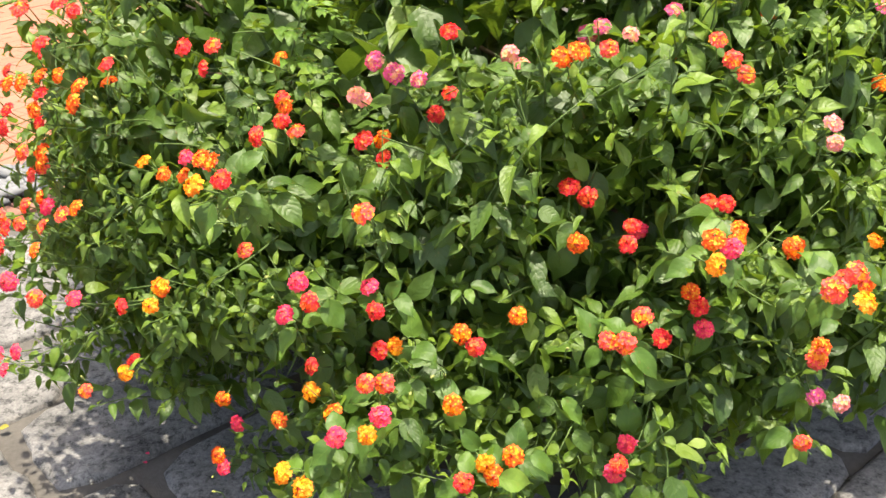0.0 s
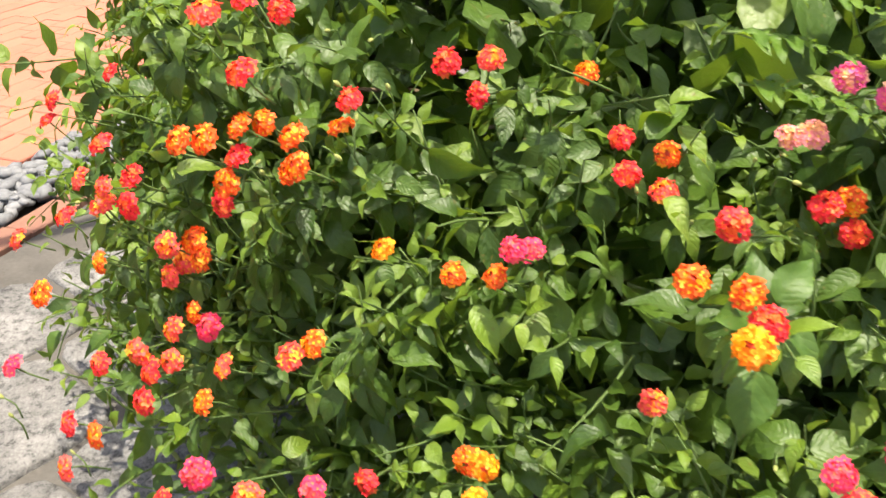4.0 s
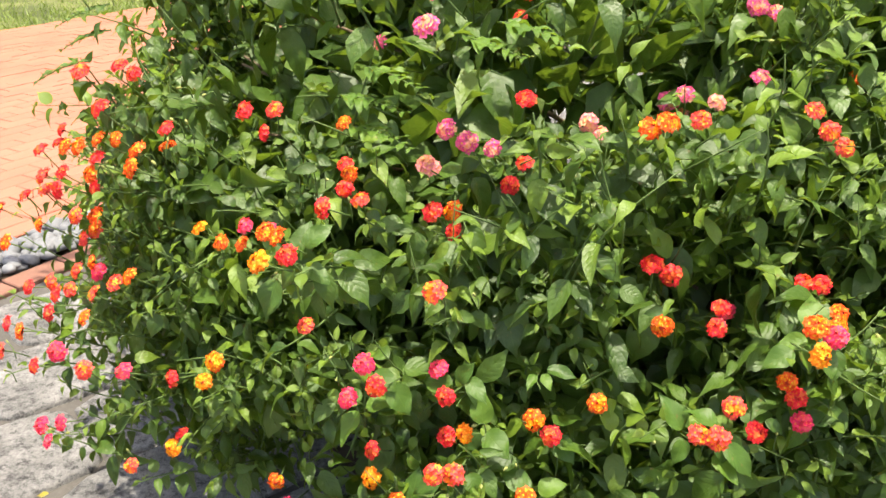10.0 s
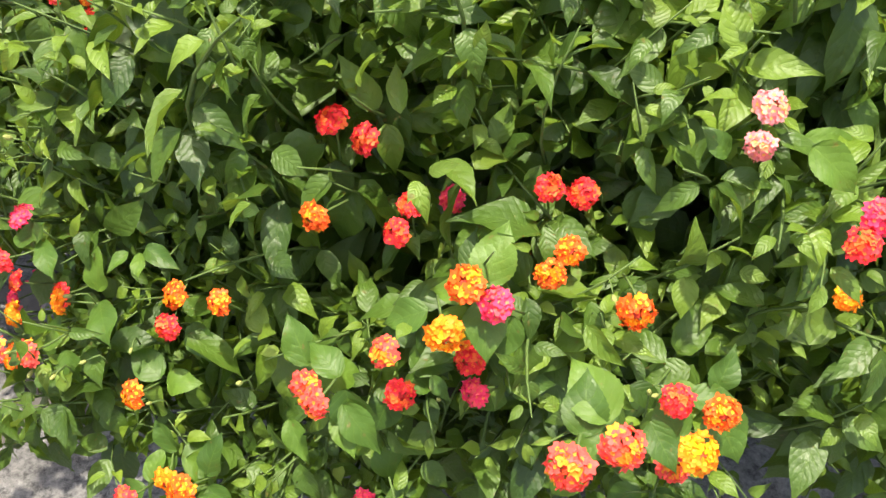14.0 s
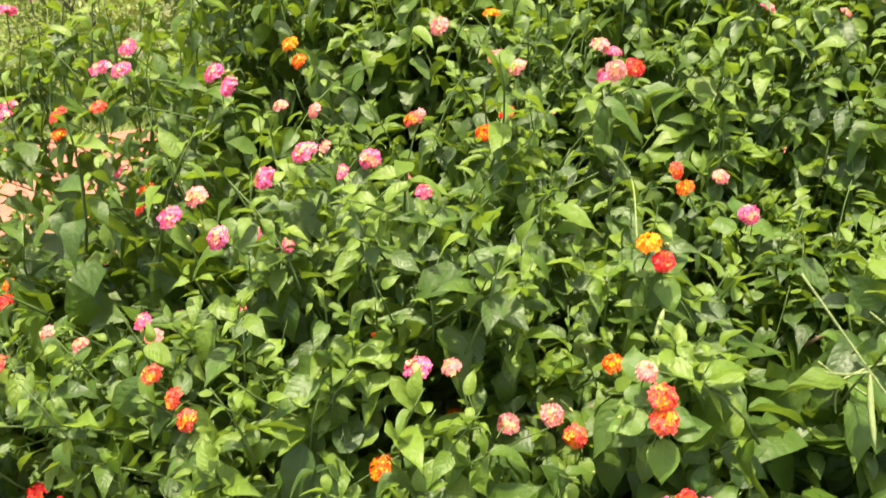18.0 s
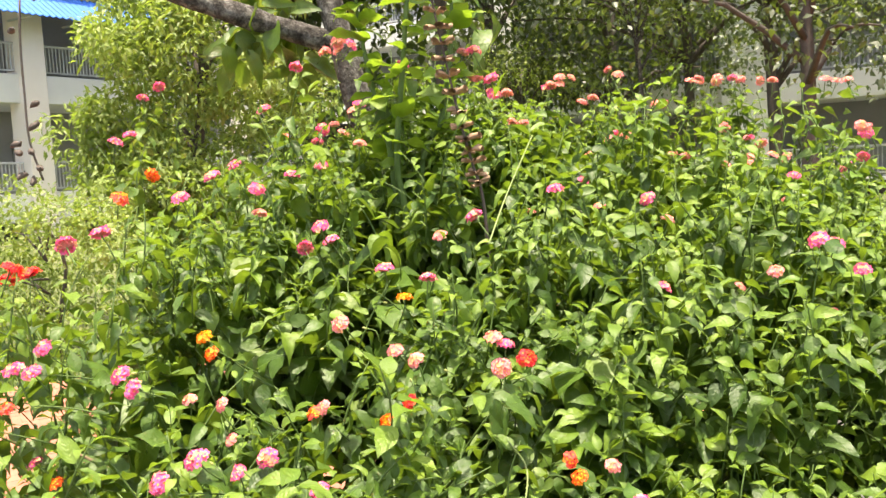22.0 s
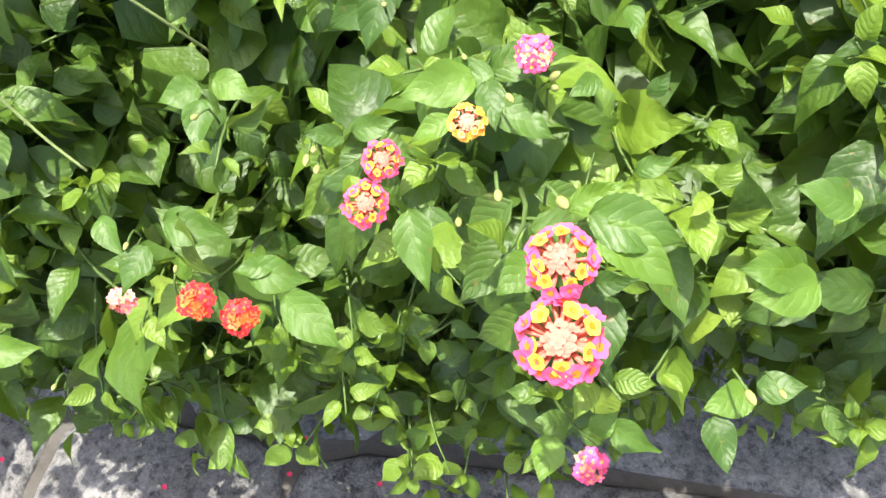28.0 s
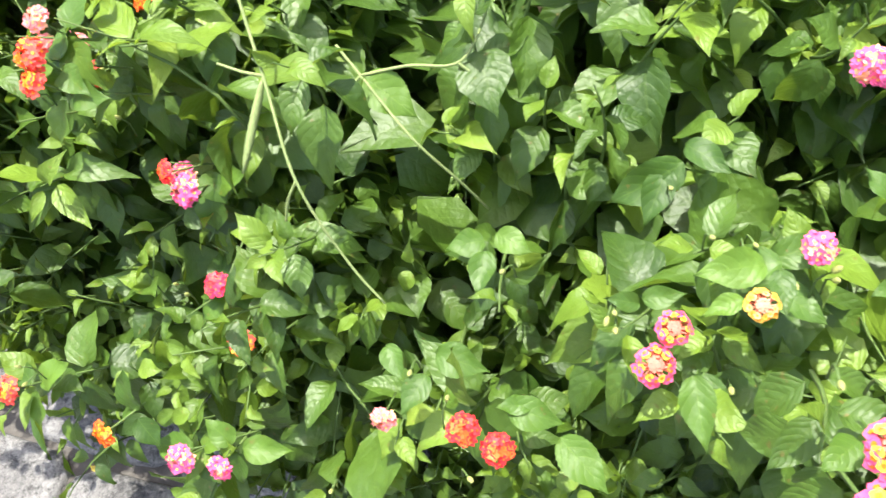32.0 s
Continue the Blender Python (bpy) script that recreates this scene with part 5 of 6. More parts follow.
def block_mesh(lx, ly, lz, bev=0.004):
    bm = box_bm(-lx / 2, -ly / 2, -lz, lx / 2, ly / 2, 0, bev)
    me = bpy.data.meshes.new("block")
    bm.to_mesh(me)
    bm.free()
    return me


PAVER = block_mesh(0.196, 0.097, 0.05)
PAVER.materials.append(M_BRICK)
ANG = math.atan2(ALONG[1], ALONG[0])
count = 0
rest = Heap()
for i in range(-40, 70):
    for j in range(0, 39):
        a, b = 1.0 + i * 0.2 + (0.1 if j % 2 and j > 1 else 0), 3.05 + j * 0.1
        if j == 0:
            a = 1.0 + i * 0.2
        if b > 6.86:
            continue
        near = math.hypot(*(np.array(lay(a, b)[:2]) - np.array((-1.6, 3.6)))) < 1.75
        z = prng.normal(0.0, 0.0012)
        if near and count < 300:
            ob = new("paver", PAVER)
            ob.parent = path
            ob.matrix_local = Matrix.Translation(lay(a, b, z)) @ Matrix.Rotation(ANG + prng.normal(0, 0.008), 4, "Z")
            count += 1
        else:
            q = [lay(a + s * 0.0985, b + t * 0.0487, z + 0) for s, t in ((-1, -1), (1, -1), (1, 1), (-1, 1))]
            lo = [lay(a + s * 0.099, b + t * 0.0492, z - 0.006) for s, t in ((-1, -1), (1, -1), (1, 1), (-1, 1))]
            rest.add(q, [(0, 1, 2, 3)])
            rest.add(q + lo, [(4, 5, 1, 0), (5, 6, 2, 1), (6, 7, 3, 2), (7, 4, 0, 3)])
tagged(rest.link("pavers", [M_BRICK], path), kind="stuff")
KERB = PAVER.copy()
KERB.materials[0] = M_KERB
for i in range(-40, 70):
    ob = new("kerb_brick", KERB)
    ob.parent = kerb
    ob.matrix_local = Matrix.Translation(lay(1.0 + i * 0.203, 2.655, 0.004 + prng.normal(0, 0.002))) @ Matrix.Rotation(ANG + prng.normal(0, 0.01), 4, "Z")


def pebble_shape(seed, fine=2):
    r = np.random.default_rng(seed)
    bm = bmesh.new()
    bmesh.ops.create_icosphere(bm, subdivisions=fine, radius=1)
    k = r.uniform(0.75, 1.2, 3)
    for v in bm.verts:
        w = 1 + 0.22 * noise.noise(v.co * 1.3 + Vector((seed, 0, 0)))
        v.co = Vector((v.co.x * k[0], v.co.y * k[1] * 0.75, v.co.z * 0.5)) * w
    me = bpy.data.meshes.new("pebble")
    bm.to_mesh(me)
    bm.free()
    me.materials.append(M_PEBBLE)
    me.polygons.foreach_set("use_smooth", np.ones(len(me.polygons), dtype=bool))
    return me


PEBBLES = [pebble_shape(i) for i in range(8)]
pheap = Heap()
pv = []
for me in [pebble_shape(i, 2 if i < 3 else 1) for i in range(8)]:
    pv.append((np.array([v.co[:] for v in me.vertices]), [tuple(p.vertices) for p in me.polygons]))
for i in range(2600):
    a, b = prng.uniform(0.2, 5.2) if i < 1100 else prng.uniform(-7, 13), prng.uniform(2.73, 2.97)
    s = prng.uniform(0.018, 0.042)
    m = Matrix.Translation(lay(a, b, -0.012 + prng.uniform(0, 0.035))) @ Euler(prng.uniform(-0.4, 0.4, 3)).to_matrix().to_4x4() @ Matrix.Rotation(prng.uniform(0, 6.28), 4, "Z") @ Matrix.Scale(s, 4)
    if i < 260:
        ob = new("pebble", PEBBLES[i % 8])
        ob.parent = pebble_bed
        ob.matrix_local = m
    else:
        v, f = pv[i % 8]
        M4 = np.array(m)
        pheap.add(v @ M4[:3, :3].T + M4[:3, 3], f)
tagged(pheap.link("pebbles", [M_PEBBLE], pebble_bed), kind="stuff")


# ---------- trees ----------
def leaf_cloud(heap, centre, radius, count, size, r, flat=0.7, narrow=0.5):
    h = narrow / 2 + 0.05
    v0, f0 = np.array([(0, 0, 0), (0.45, -h, 0.10), (0.5, 0, -0.04), (0.45, h, 0.10), (1, 0, -0.2)]), [(0, 1, 2), (0, 2, 3), (1, 4, 2), (2, 4, 3)]
    uv0 = np.array([(0, 0.5), (0.45, 0), (0.5, 0.5), (0.45, 1), (1, 0.5)])
    for _ in range(count):
        d = r.normal(0, 1, 3)
        d /= np.linalg.norm(d)
        p = np.asarray(centre) + d * radius * r.uniform(0.25, 1.0) ** 0.5 * np.array((1, 1, flat))
        F = frame_of(d * 0.5 + r.normal(0, 0.7, 3) + np.array((0, 0, -0.25)), np.array((0, 0, 1)) + r.normal(0, 0.5, 3))
        heap.add(p + (v0 * size * r.uniform(0.7, 1.3)) @ F.T, f0, uv0)


def tree(name, x, y, height, crown, trunk, seed, label, leaf=M_TREELEAF, bark=M_DARKBARK, clumps=26, leaves=130, size=0.12, first=0.35, lean=(0, 0), narrow=0.5, wide=0.36):
    r = np.random.default_rng(seed)
    t = tagged(new(name), label, "tree")
    t.location = (x, y, -0.07)
    top = np.array((lean[0], lean[1], height * 0.8))
    line = smooth_line([(0, 0, 0), top * 0.35 + np.append(r.normal(0, 0.1, 2), 0), top * 0.7 + np.append(r.normal(0, 0.15, 2), 0), top], 9)
    tube_part("trunk", line, np.linspace(trunk, trunk * 0.35, 9) * np.array([1.35] + [1] * 8), bark, t, sides=9)
    heap = Heap()
    for i in range(clumps):
        h = r.uniform(first, 1.0)
        a = r.uniform(0, 6.28)
        w = crown * (1.05 - abs(h - 0.6) * 1.1) * r.uniform(0.35, 1.0)
        c = top * (h * 1.12) + np.array((math.cos(a) * w, math.sin(a) * w, r.normal(0, 0.2)))
        s = top * h * 0.8
        if i < 14:
            tube_part("limb", smooth_line([s, (s + c) / 2 + np.array((0, 0, 0.12 * crown)), c], 5), np.linspace(trunk * 0.42, trunk * 0.1, 5), bark, t, sides=6)
        leaf_cloud(heap, c, crown * wide * r.uniform(0.7, 1.25), leaves, size, r, 0.75, narrow)
    tagged(heap.link("crown", [leaf], t), kind="stuff")
    return t


for x, y, h, seed in ((-12.5, 27.5, 12, 41), (-9.0, 29.0, 13, 42), (3.0, 26.0, 13, 43), (8.5, 22.0, 12, 44), (9.5, 17.0, 10, 46), (14.0, 19.0, 11, 47), (-14.5, 20.5, 9, 45)):
    tree("shade_tree", x, y, h, 4.6, 0.26, seed, "tall leafy tree before the far building", clumps=40, leaves=120, size=0.28, first=0.1 if x > 8 else 0.3)
tree("shade_tree", -4.8, 22.8, 11.0, 4.4, 0.15, 1, "tall dark-trunked tree on the shaded lawn", clumps=30, leaves=200, size=0.17, first=0.5)
# next two: crowns above the view, added only to block sun from the lawn
tree("shade_tree", -7.7, 15.9, 11.5, 6.0, 0.16, 11, "wide tree with an unseen high crown, added to shade the lawn", clumps=150, leaves=90, size=0.40, first=0.68, wide=0.26)
tree("shade_tree", -11.5, 18.5, 11.5, 5.0, 0.18, 14, "tree with an unseen high crown, added to shade the corridor lawn", clumps=90, leaves=90, size=0.40, first=0.66, wide=0.26)
tree("small_tree", -10.2, 25.0, 5.4, 2.2, 0.11, 2, "small pale tree with a many-stemmed airy crown", M_LIGHTLEAF, M_BARK, 30, 90, 0.10, 0.45)
tree("small_tree", -4.5, 18.2, 6.0, 1.7, 0.07, 3, "slender pale-barked tree with an airy crown", M_LIGHTLEAF, M_BARK, 26, 80, 0.10, 0.3)
tree("low_shrub", -4.35, 17.4, 2.1, 1.1, 0.04, 16, "loose green shrub on the shaded lawn", M_LIGHTLEAF, M_DARKBARK, 16, 90, 0.09, 0.05, (0, 0), 0.5, 0.4)
tree("low_shrub", -3.7, 23.4, 1.15, 0.85, 0.02, 17, "low yellow-green bedding shrub on the shaded lawn", M_BROAD, M_DARKBARK, 16, 110, 0.08, 0.05, (0, 0), 0.5, 0.5)
tree("feathery_tree", -6.6, 8.3, 4.5, 1.5, 0.08, 5, "feathery light green young tree near the corridor", M_LIGHTLEAF, M_DARKBARK, 110, 220, 0.10, 0.08, (0.2, 0.1), 0.28, 0.24)
tree("shade_tree", -0.8, 14.5, 8.5, 3.0, 0.13, 7, "dark green tree with a bare lower trunk", clumps=16, leaves=200, size=0.12, first=0.45)
tree("shade_tree", 2.6, 17.5, 9.5, 4.0, 0.2, 8, "dense dark green tree behind the shrub", clumps=42, leaves=260, size=0.14, first=0.26)
tree("shade_tree", -2.4, 21.0, 10.0, 4.0, 0.17, 9, "tall spreading tree near the building", clumps=24, leaves=220, size=0.14, first=0.4)
tree("low_shrub", -6.2, 6.0, 1.6, 1.0, 0.03, 12, "low light green shrub beside the corridor lawn", M_LIGHTLEAF, M_DARKBARK, 30, 260, 0.06, 0.05, (0, 0), 0.4, 0.4)
tree("low_shrub", 2.2, 9.8, 1.6, 1.3, 0.03, 13, "loose green shrub on the lawn", M_TREELEAF, M_DARKBARK, 26, 200, 0.08, 0.05, (0, 0), 0.4, 0.4)


planter = tagged(new("planter_kerb"), "dark weathered kerb round the bedding on the lawn", "kerb")
planter.matrix_world = Matrix.Translation((-4.6, 22.75, -0.07)) @ Matrix.Rotation(radians(-8), 4, "Z")
for i in range(4):
    part("kerb_stone", box_bm(i * 0.62, 0, 0, i * 0.62 + 0.605, 0.16, 0.24, 0.015), M_SOIL, planter)


# ---------- the building round the court ----------
def railing(parent, x0, y0, x1, y1, z):
    """Top rail, bottom rail and upright bars between two points."""
    L = math.hypot(x1 - x0, y1 - y0)
    ang = math.atan2(y1 - y0, x1 - x0)
    m = Matrix.Translation((x0, y0, z)) @ Matrix.Rotation(ang, 4, "Z")
    rail = new("railing")
    rail.parent = parent
    rail.matrix_local = m
    part("top_rail", box_bm(0, -0.04, 0.95, L, 0.04, 1.02, 0.01), M_RAIL, rail)
    part("bottom_rail", box_bm(0, -0.03, 0.10, L, 0.03, 0.15), M_RAIL, rail)
    bm = bmesh.new()
    for i in range(int(L / 0.13)):
        box_bm(i * 0.13 + 0.05, -0.012, 0.15, i * 0.13 + 0.085, 0.012, 0.95, 0, bm)
    tagged(part("balustrade", bm, M_RAIL, rail), kind="stuff")
    return rail


def wing(name, m, length, levels, label, broad=0.42):
    """A corridor wing: floor slabs, parapets, pillars, railings and a back wall greyed for shade, along its local x."""
    b = tagged(new(name), label, "building")
    b.matrix_world = m
    part("back_wall", box_bm(0, 3.0, -0.1, length, 3.3, 14.5), M_SHADEWALL, b, "inner wall of the corridor with its shade put into the grey")
    for z in levels:
        deep = 0.92 if z > 1 else 0.12
        part("floor_slab", box_bm(-0.3, -0.15, z - deep, length, 3.0, z, 0.02), M_PLASTER, b, "white floor slab edge")
        if z < 1:
            # soil-dark colour stands in for the shadow that lies on the plinth
            part("plinth", box_bm(-0.2, -0.05, -0.1, length, 2.9, z - deep, 0.02), M_SOIL, b, "plinth above the lawn with its shadow put into a dark colour")
        railing(b, 0.1, 0.0, length - 0.1, 0.0, z)
    part("roof", box_bm(-0.5, -0.8, 14.2, length, 3.6, 14.6, 0.02), M_PLASTER, b)
    for i in range(int(length / 9.2) + 1):
        part("pillar", box_bm(-0.17 - broad + i * 9.2, -0.42, -0.1, -0.17 + broad + i * 9.2, 0.42, 14.2, 0.02), M_PILLAR if broad < 0.5 else M_PLASTER, b, "cream painted pillar" if broad < 0.5 else "broad white pillar in the shade")
    for i in range(int(length / 3.1)):
        for z in levels:
            part("door", box_bm(i * 3.1 + 1.0, 2.93, z + 0.02, i * 3.1 + 1.95, 3.0, z + 2.1, 0.01), M_SHADEWALL, b)
    return b


west = wing("corridor_block", Matrix.Translation((-25.2, 10.4, 0)) @ Matrix.Rotation(radians(90), 4, "Z"), 24.0, (1.40, 5.20, 9.0), "white corridor building with grey railings and cream pillars")
north = wing("corridor_block", Matrix.Translation((-23.8, 33.0, 0)), 46.0, (0.5, 4.0, 7.6, 11.1), "long white corridor building with grey railings across the lawn", 0.78)


def awning(x0, y0, ang, length, z):
    a = tagged(new("awning"), "corrugated bright blue awning fixed to the building", "awning")
    a.matrix_world = Matrix.Translation((x0, y0, z)) @ Matrix.Rotation(ang, 4, "Z")
    v, f = [], []
    n = int(length / 0.12)
    for i in range(n + 1):
        w = 0.05 * (i % 2)
        v += [(i * 0.12, 0, w), (i * 0.12, -1.3, w - 0.95), (i * 0.12, -1.3, w - 0.98), (i * 0.12, 0, w - 0.03)]
    for i in range(n):
        for k in range(4):
            f.append((i * 4 + k, i * 4 + (k + 1) % 4, (i + 1) * 4 + (k + 1) % 4, (i + 1) * 4 + k))
    link_mesh("sheet", v, f, M_BLUE, a, smooth=False)
    for i in range(0, int(length), 2):
        part("bracket", box_bm(i, -1.25, -1.0, i + 0.05, 0.0, -0.95), M_RAIL, a)
    return a


awning(-25.2, 12.9, radians(90), 14.0, 7.85)
awning(-14.0, 32.85, 0, 26.0, 8.9)


# ---------- the old tree behind the shrub ----------
old_tree = tagged(new("old_tree"), "grey-barked leaning tree with a long crooked bough", "tree")
tube_part("trunk", smooth_line([(TRUNK_LINE[0][0], TRUNK_LINE[0][1], -0.08)] + TRUNK_LINE[1:], 20), np.linspace(0.052, 0.034, 20) + np.random.default_rng(1).normal(0, 0.002, 20), M_BARK, old_tree, sides=12)
tube_part("bough", smooth_line(BOUGH_LINE, 20), np.linspace(0.040, 0.025, 20) + np.random.default_rng(2).normal(0, 0.002, 20), M_BARK, old_tree, "long bare bough with rough bark", sides=10)
tube_part("fork", smooth_line(FORK_LINE, 10), np.linspace(0.027, 0.02, 10), M_BARK, old_tree, sides=9)
crown = Heap()
cr = np.random.default_rng(8)
top = np.array(TRUNK_LINE[-1])
for q in LEAF_TUFTS:
    for _ in range(11):
        v, f, uv = COARSE[int(cr.integers(len(COARSE)))]
        d = cr.normal(0, 0.6, 3) + np.array((0, 0, -0.75))
        F = frame_of(d, cr.normal(0, 0.4, 3) + np.array((0.5, -0.5, 0.6)))
        crown.add(np.array(q) + cr.normal(0, 0.05, 3) + (v * np.array((1, 0.8, 1)) * cr.uniform(0.11, 0.17)) @ F.T, f, uv)
tagged(crown.link("crown", [M_LEAF], old_tree), kind="stuff")
for i in range(6):
    c = top + np.array((cr.uniform(-0.3, 0.9), cr.uniform(0.7, 1.6), cr.uniform(0.5, 1.3)))
    tube_part("limb", smooth_line([top - np.array((0, 0, 0.1)), (top + c) / 2 + np.array((0, 0, 0.2)), c], 5), np.linspace(0.04, 0.012, 5), M_BARK, old_tree, sides=6)


def pod_mesh(seed, length, width):
    r = np.random.default_rng(seed)
    line = [(r.normal(0, 0.06) * length, r.normal(0, 0.06) * length, -length * t) for t in (0, 0.2, 0.5, 0.8, 1)]
    v, f = tube(line, [width * 0.25, width * 0.8, width, width * 0.7, width * 0.1], 7)
    return v, f


twig = tagged(new("hanging_twig"), "thin bare twig with dark dried pods hanging from the bough", "twig")
tube_part("stem", smooth_line(TWIG_LINE, 14), [0.0038] * 14, M_POD, twig, sides=5)
for i, q in enumerate(TWIG_PODS):
    v, f = pod_mesh(i, 0.045, 0.011)
    ob = link_mesh("pod", v, f, M_POD, twig)
    ob.matrix_local = Matrix.Translation(q) @ Euler((cr.uniform(0.6, 1.6), 0, cr.uniform(0, 6))).to_matrix().to_4x4()
strand = tagged(new("hanging_twig"), "strand of dark round seed pods hanging behind the shrub", "twig")
tube_part("stem", smooth_line(FAR_PODS, 10), [0.004] * 10, M_POD, strand, sides=5)
for i in range(22):
    t = i / 21 * (len(FAR_PODS) - 1)
    k = min(int(t), len(FAR_PODS) - 2)
    q = np.array(FAR_PODS[k]) * (1 - t + k) + np.array(FAR_PODS[k + 1]) * (t - k)
    v, f = pod_mesh(i + 30, 0.026, 0.009)
    ob = link_mesh("pod", v, f, M_POD, strand)
    ob.matrix_local = Matrix.Translation(q + cr.normal(0, 0.012, 3)) @ Euler((cr.uniform(1.0, 2.0), 0, cr.uniform(0, 6))).to_matrix().to_4x4()

# ---------- the tall broad-leaved plant with its dried spike ----------
tall = tagged(new("tall_plant"), "tall broad-leaved plant with a drooping dried flower spike", "plant")
th = np.random.default_rng(9)
for n, line in enumerate(SHOOT_LINES):
    pts = smooth_line([(line[0][0], line[0][1], 0.0)] + line, 26)
    tube_part("stem", pts, np.linspace(0.011, 0.003, 26), M_STEM, tall, sides=7)
    for j in range(9, 26):
        for k in range(2 if j > 10 else 1):
            an = j * 1.57 + k * 2.1 + th.normal(0, 0.3)
            d = np.array((math.cos(an), math.sin(an), 0.15 + th.normal(0, 0.25)))
            L = th.uniform(0.06, 0.105)
            F = frame_of(d, (th.normal(0, 0.3), th.normal(0, 0.3), 1))
            ob = new("broad_leaf", FINE_MESH["broad", int(th.integers(4))])
            ob.parent = tall
            ob.matrix_local = Matrix.Translation(pts[j]) @ Matrix(F.tolist()).to_4x4() @ Matrix.Diagonal((L, L * 1.05, L, 1))
sp = smooth_line(SPIKE_LINE, 60)
tube_part("spike_stem", sp, np.linspace(0.0022, 0.0042, 60), M_POD, tall, "dark dry stem of the spike", sides=6)
# open two-lipped seed cups, in tiers round the stem
cups = []
for i in range(4):
    L, flare = 0.021 + 0.002 * i, 0.0048 + 0.0006 * i
    v, f = tube([(0, 0, 0), (L * 0.3, 0, 0.002), (L * 0.65, 0, 0.004), (L, 0, 0.0035)], [0.0012, 0.0036, flare, flare * 1.15], 8)
    v = [(x, y * 1.25, z * 0.8 + (0.004 if n == 26 else 0)) for n, (x, y, z) in enumerate(v)]
    ob = link_mesh("cup", v, f[:-1], M_DRY)
    cups.append(ob.data)
    bpy.data.objects.remove(ob)
for i, q in enumerate(sp[:46:3]):
    for k in range(6):
        an = i * 0.5 + k * 1.047 + th.normal(0, 0.2)
        ob = new("cup", cups[int(th.integers(4))])
        ob.parent = tall
        ob.matrix_local = Matrix.Translation(q + th.normal(0, 0.002, 3)) @ Euler((0, th.uniform(-0.35, 0.3), an)).to_matrix().to_4x4() @ Matrix.Scale(th.uniform(0.8, 1.25) * (0.6 + 0.4 * min(1, i / 3)), 4)

# ---------- climbing vine ----------
for n, line in enumerate(VINES):
    vine = tagged(new("vine_stem"), "thin pale green climbing stem threaded over the shrub", "vine")
    tube_part("stem", smooth_line(line, 22), np.linspace(0.0015, 0.0011, 22), M_VINE, vine, sides=6)
for line in VINE_PODS:
    pod = tagged(new("bean_pod"), "slender green seed pod hanging from the vine", "seed pod")
    m = len(line)
    tube_part("pod", smooth_line(line, 9), np.array([0.0012, 0.003, 0.0042, 0.0045, 0.0044, 0.0045, 0.004, 0.003, 0.0006]) * 0.8, M_VINE, pod, sides=7)


def frond(at, way, length, seed, age="young"):
    """A feather-leaved weed shoot with paired notched leaflets."""
    r = np.random.default_rng(seed)
    fr = tagged(new("weed_frond"), "feathery compound leaf of a weed growing through the shrub", "weed")
    way = np.array(way, float) / np.linalg.norm(way)
    pts = [np.array(at) + way * length * t + np.array((0, 0, -0.25 * length * t * t)) for t in np.linspace(0, 1, 9)]
    tube_part("midrib", pts, np.linspace(0.0016, 0.0006, 9), M_STEM, fr, sides=5)
    side = np.cross(way, (0, 0, 1.0))
    side /= np.linalg.norm(side)
    for i in range(1, 9):
        for sgn in (-1, 1):
            d = side * sgn + way * r.uniform(0.45, 0.95) + r.normal(0, 0.15, 3)
            L = length * 0.46 * (1 - 0.68 * i / 8) * r.uniform(0.7, 1.25)
            F = frame_of(d, (0, 0, 1))
            ob = new("leaflet", FINE_MESH[age, int(r.integers(4))])
            ob.parent = fr
            ob.matrix_local = Matrix.Translation(pts[i]) @ Matrix(F.tolist()).to_4x4() @ Matrix.Diagonal((L, L * 0.72, L, 1))



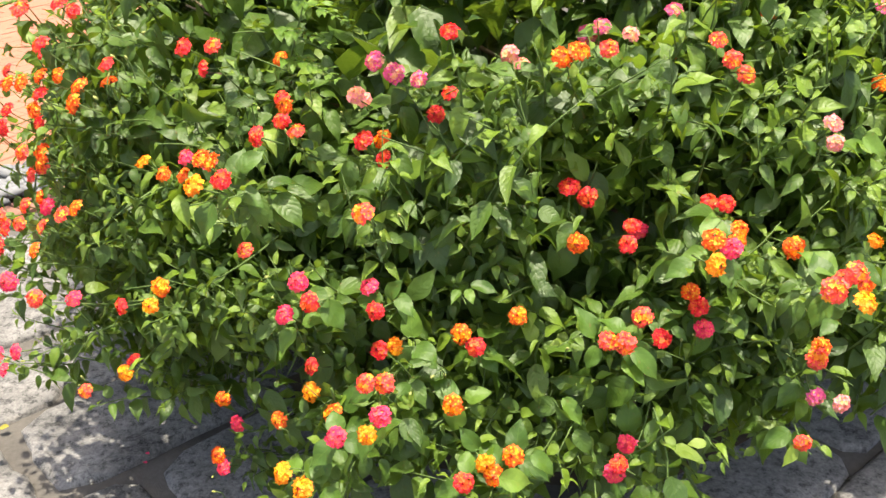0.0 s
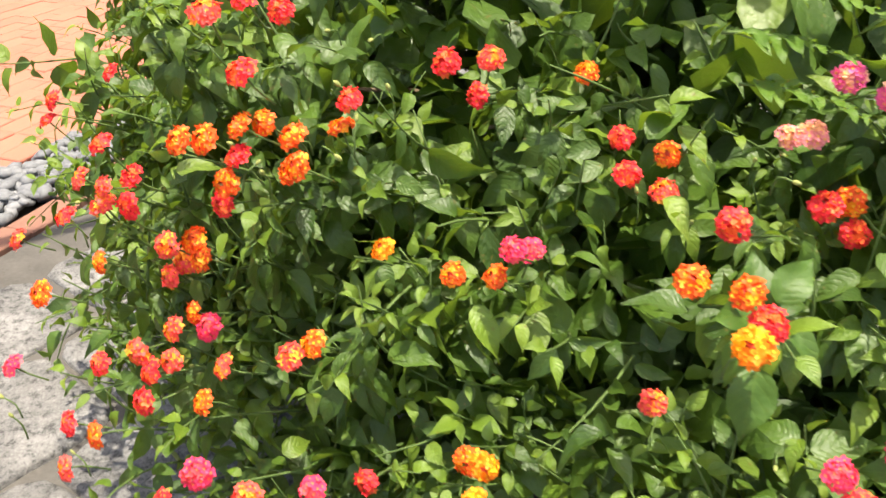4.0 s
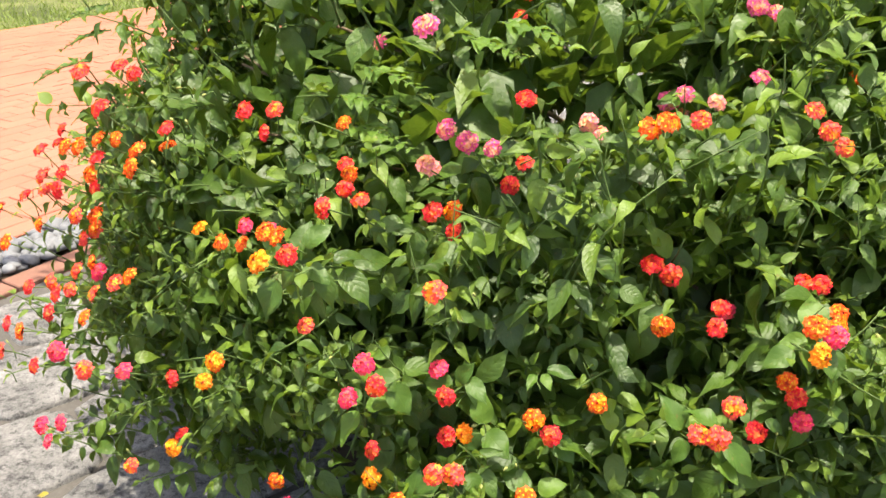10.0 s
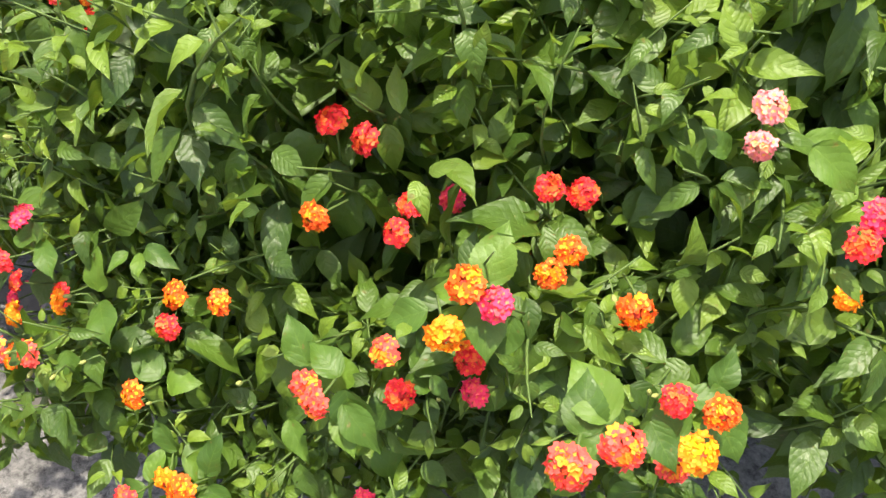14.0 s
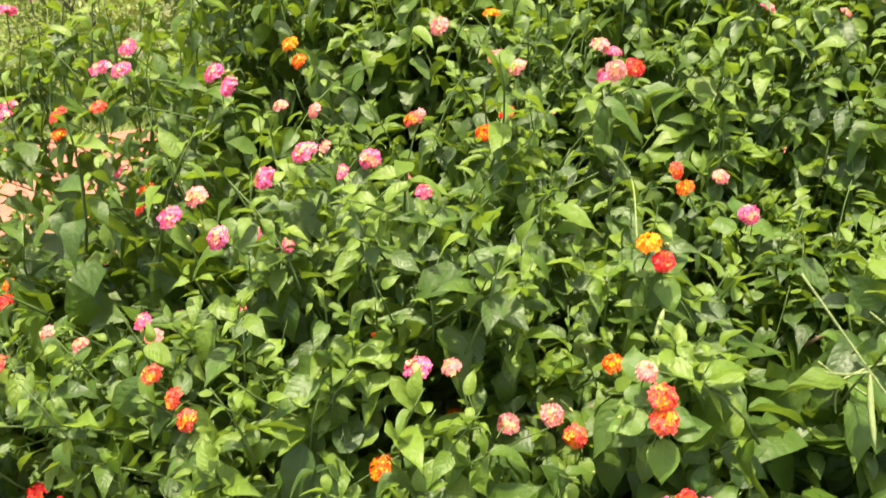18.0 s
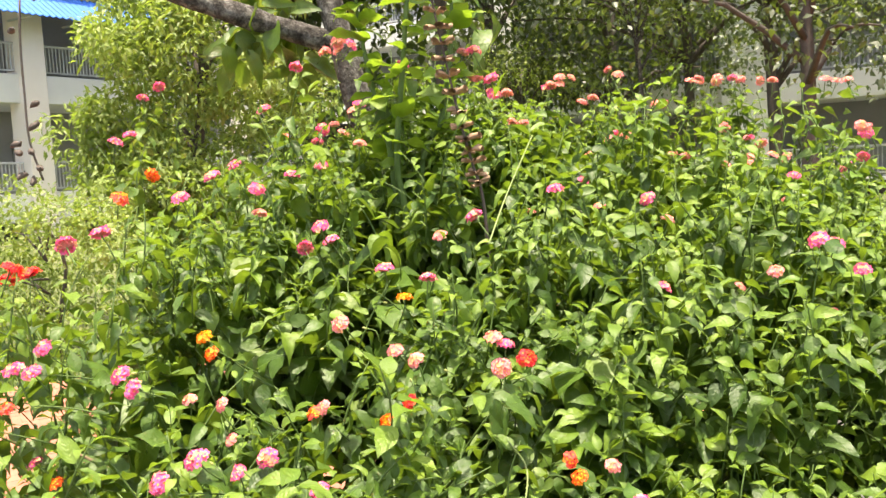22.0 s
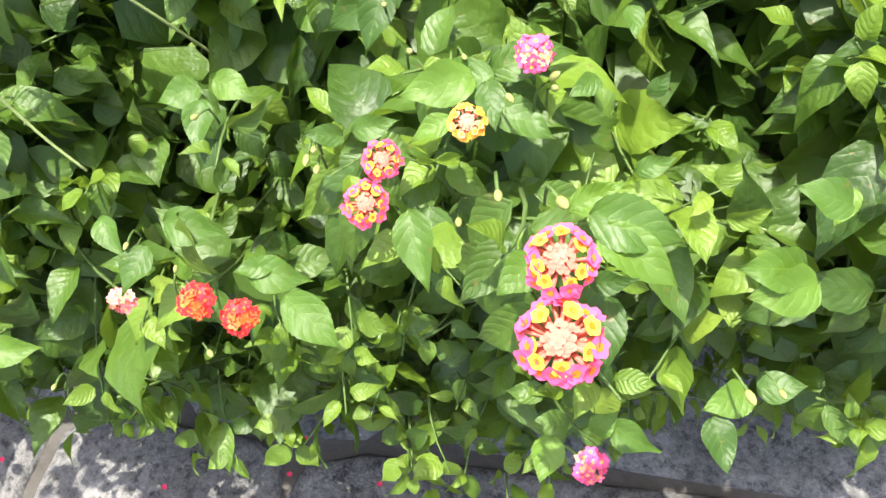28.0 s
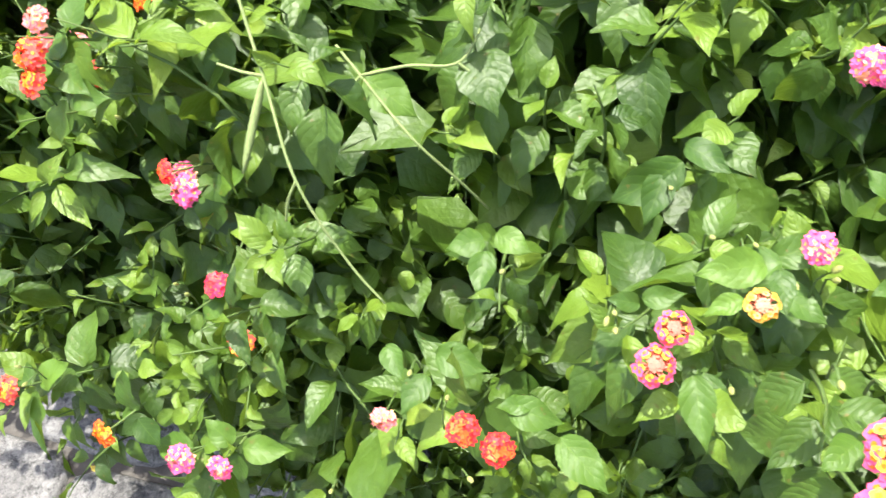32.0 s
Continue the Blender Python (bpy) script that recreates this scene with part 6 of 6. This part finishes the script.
for n, q in enumerate(((-0.234, 1.233, 0.967), (-0.200, 1.234, 1.004), (-0.076, 1.219, 1.043), (-0.029, 1.214, 1.064), (-0.218, 1.222, 0.928), (-0.257, 1.270, 1.128))):
    frond(q, (0.8, -0.45 - 0.1 * (n % 3), 0.12 - 0.1 * (n % 2)), 0.095, 1 + n)
for n, (x, y, z) in enumerate(((-0.65, 1.60, 1.08), (-0.66, 1.58, 1.03), (-0.66, 1.57, 0.99), (-0.64, 1.42, 0.97))):
    frond((x, y, z), (-0.8, -0.25 + 0.1 * n, -0.1), 0.085, 10 + n, "old")

# ---------- litter on the paving ----------
twig2 = tagged(new("fallen_twig"), "dry curved twig lying on the granite paving", "twig")
tube_part("stem", smooth_line([(q[0], q[1], 0.008) for q in GROUND_TWIG], 14), [0.0022] * 14, M_DRY, twig2, sides=5)
for i, q in enumerate(FALLEN):
    ob = new("fallen_leaf", FINE_MESH["old", i % 4].copy())
    ob.data.materials[0] = M_YELLOW
    L = 0.02 + 0.004 * (i % 3)
    ob.matrix_world = Matrix.Translation((q[0], q[1], 0.0105)) @ Matrix.Rotation(i * 1.9, 4, "Z") @ Matrix.Diagonal((L, L, L * 0.5, 1))
    tagged(ob, "small dry yellow-brown leaf fallen on the paving", "leaf", "fallen leaves")
for i, q in enumerate(PETALS):
    v = [(math.cos(a) * 0.0045, math.sin(a) * 0.0045, 0.0012 * (a % 2)) for a in (0, 1.2566, 2.513, 3.77, 5.03)] + [(0, 0, 0.0)]
    ob = link_mesh("fallen_petal", v, [(j, (j + 1) % 5, 5) for j in range(5)], HEADMATS["pinkred"][2])
    ob.location = (q[0], q[1], 0.0085)
    tagged(ob, "fallen pink floret on the granite paving", "petal", "fallen petals")

# ---------- grass along the path ----------
grass = Heap()
gr = np.random.default_rng(15)
for i in range(14000):
    a, b = gr.uniform(0.5, 16), 6.9 + abs(gr.normal(0, 0.8))
    q = np.array(lay(a, b, -0.07))
    an, h, w = gr.uniform(0, 6.28), gr.uniform(0.025, 0.085), gr.uniform(0.003, 0.007)
    d, e = np.array((math.cos(an), math.sin(an), 0)) * w, np.array((gr.normal(0, 0.04), gr.normal(0, 0.04), h))
    grass.add([q - d, q + d, q + e * 0.6 + d * 0.6, q + e * 0.6 - d * 0.6, q + e], [(0, 1, 2, 3), (3, 2, 4)], [(0, 0.3), (0, 0.7), (0.6, 0.7), (0.6, 0.3), (1, 0.5)])
tagged(grass.link("grass", [M_LIGHTLEAF], None), "rough sunlit grass verge along the brick path", "grass", kind="stuff")
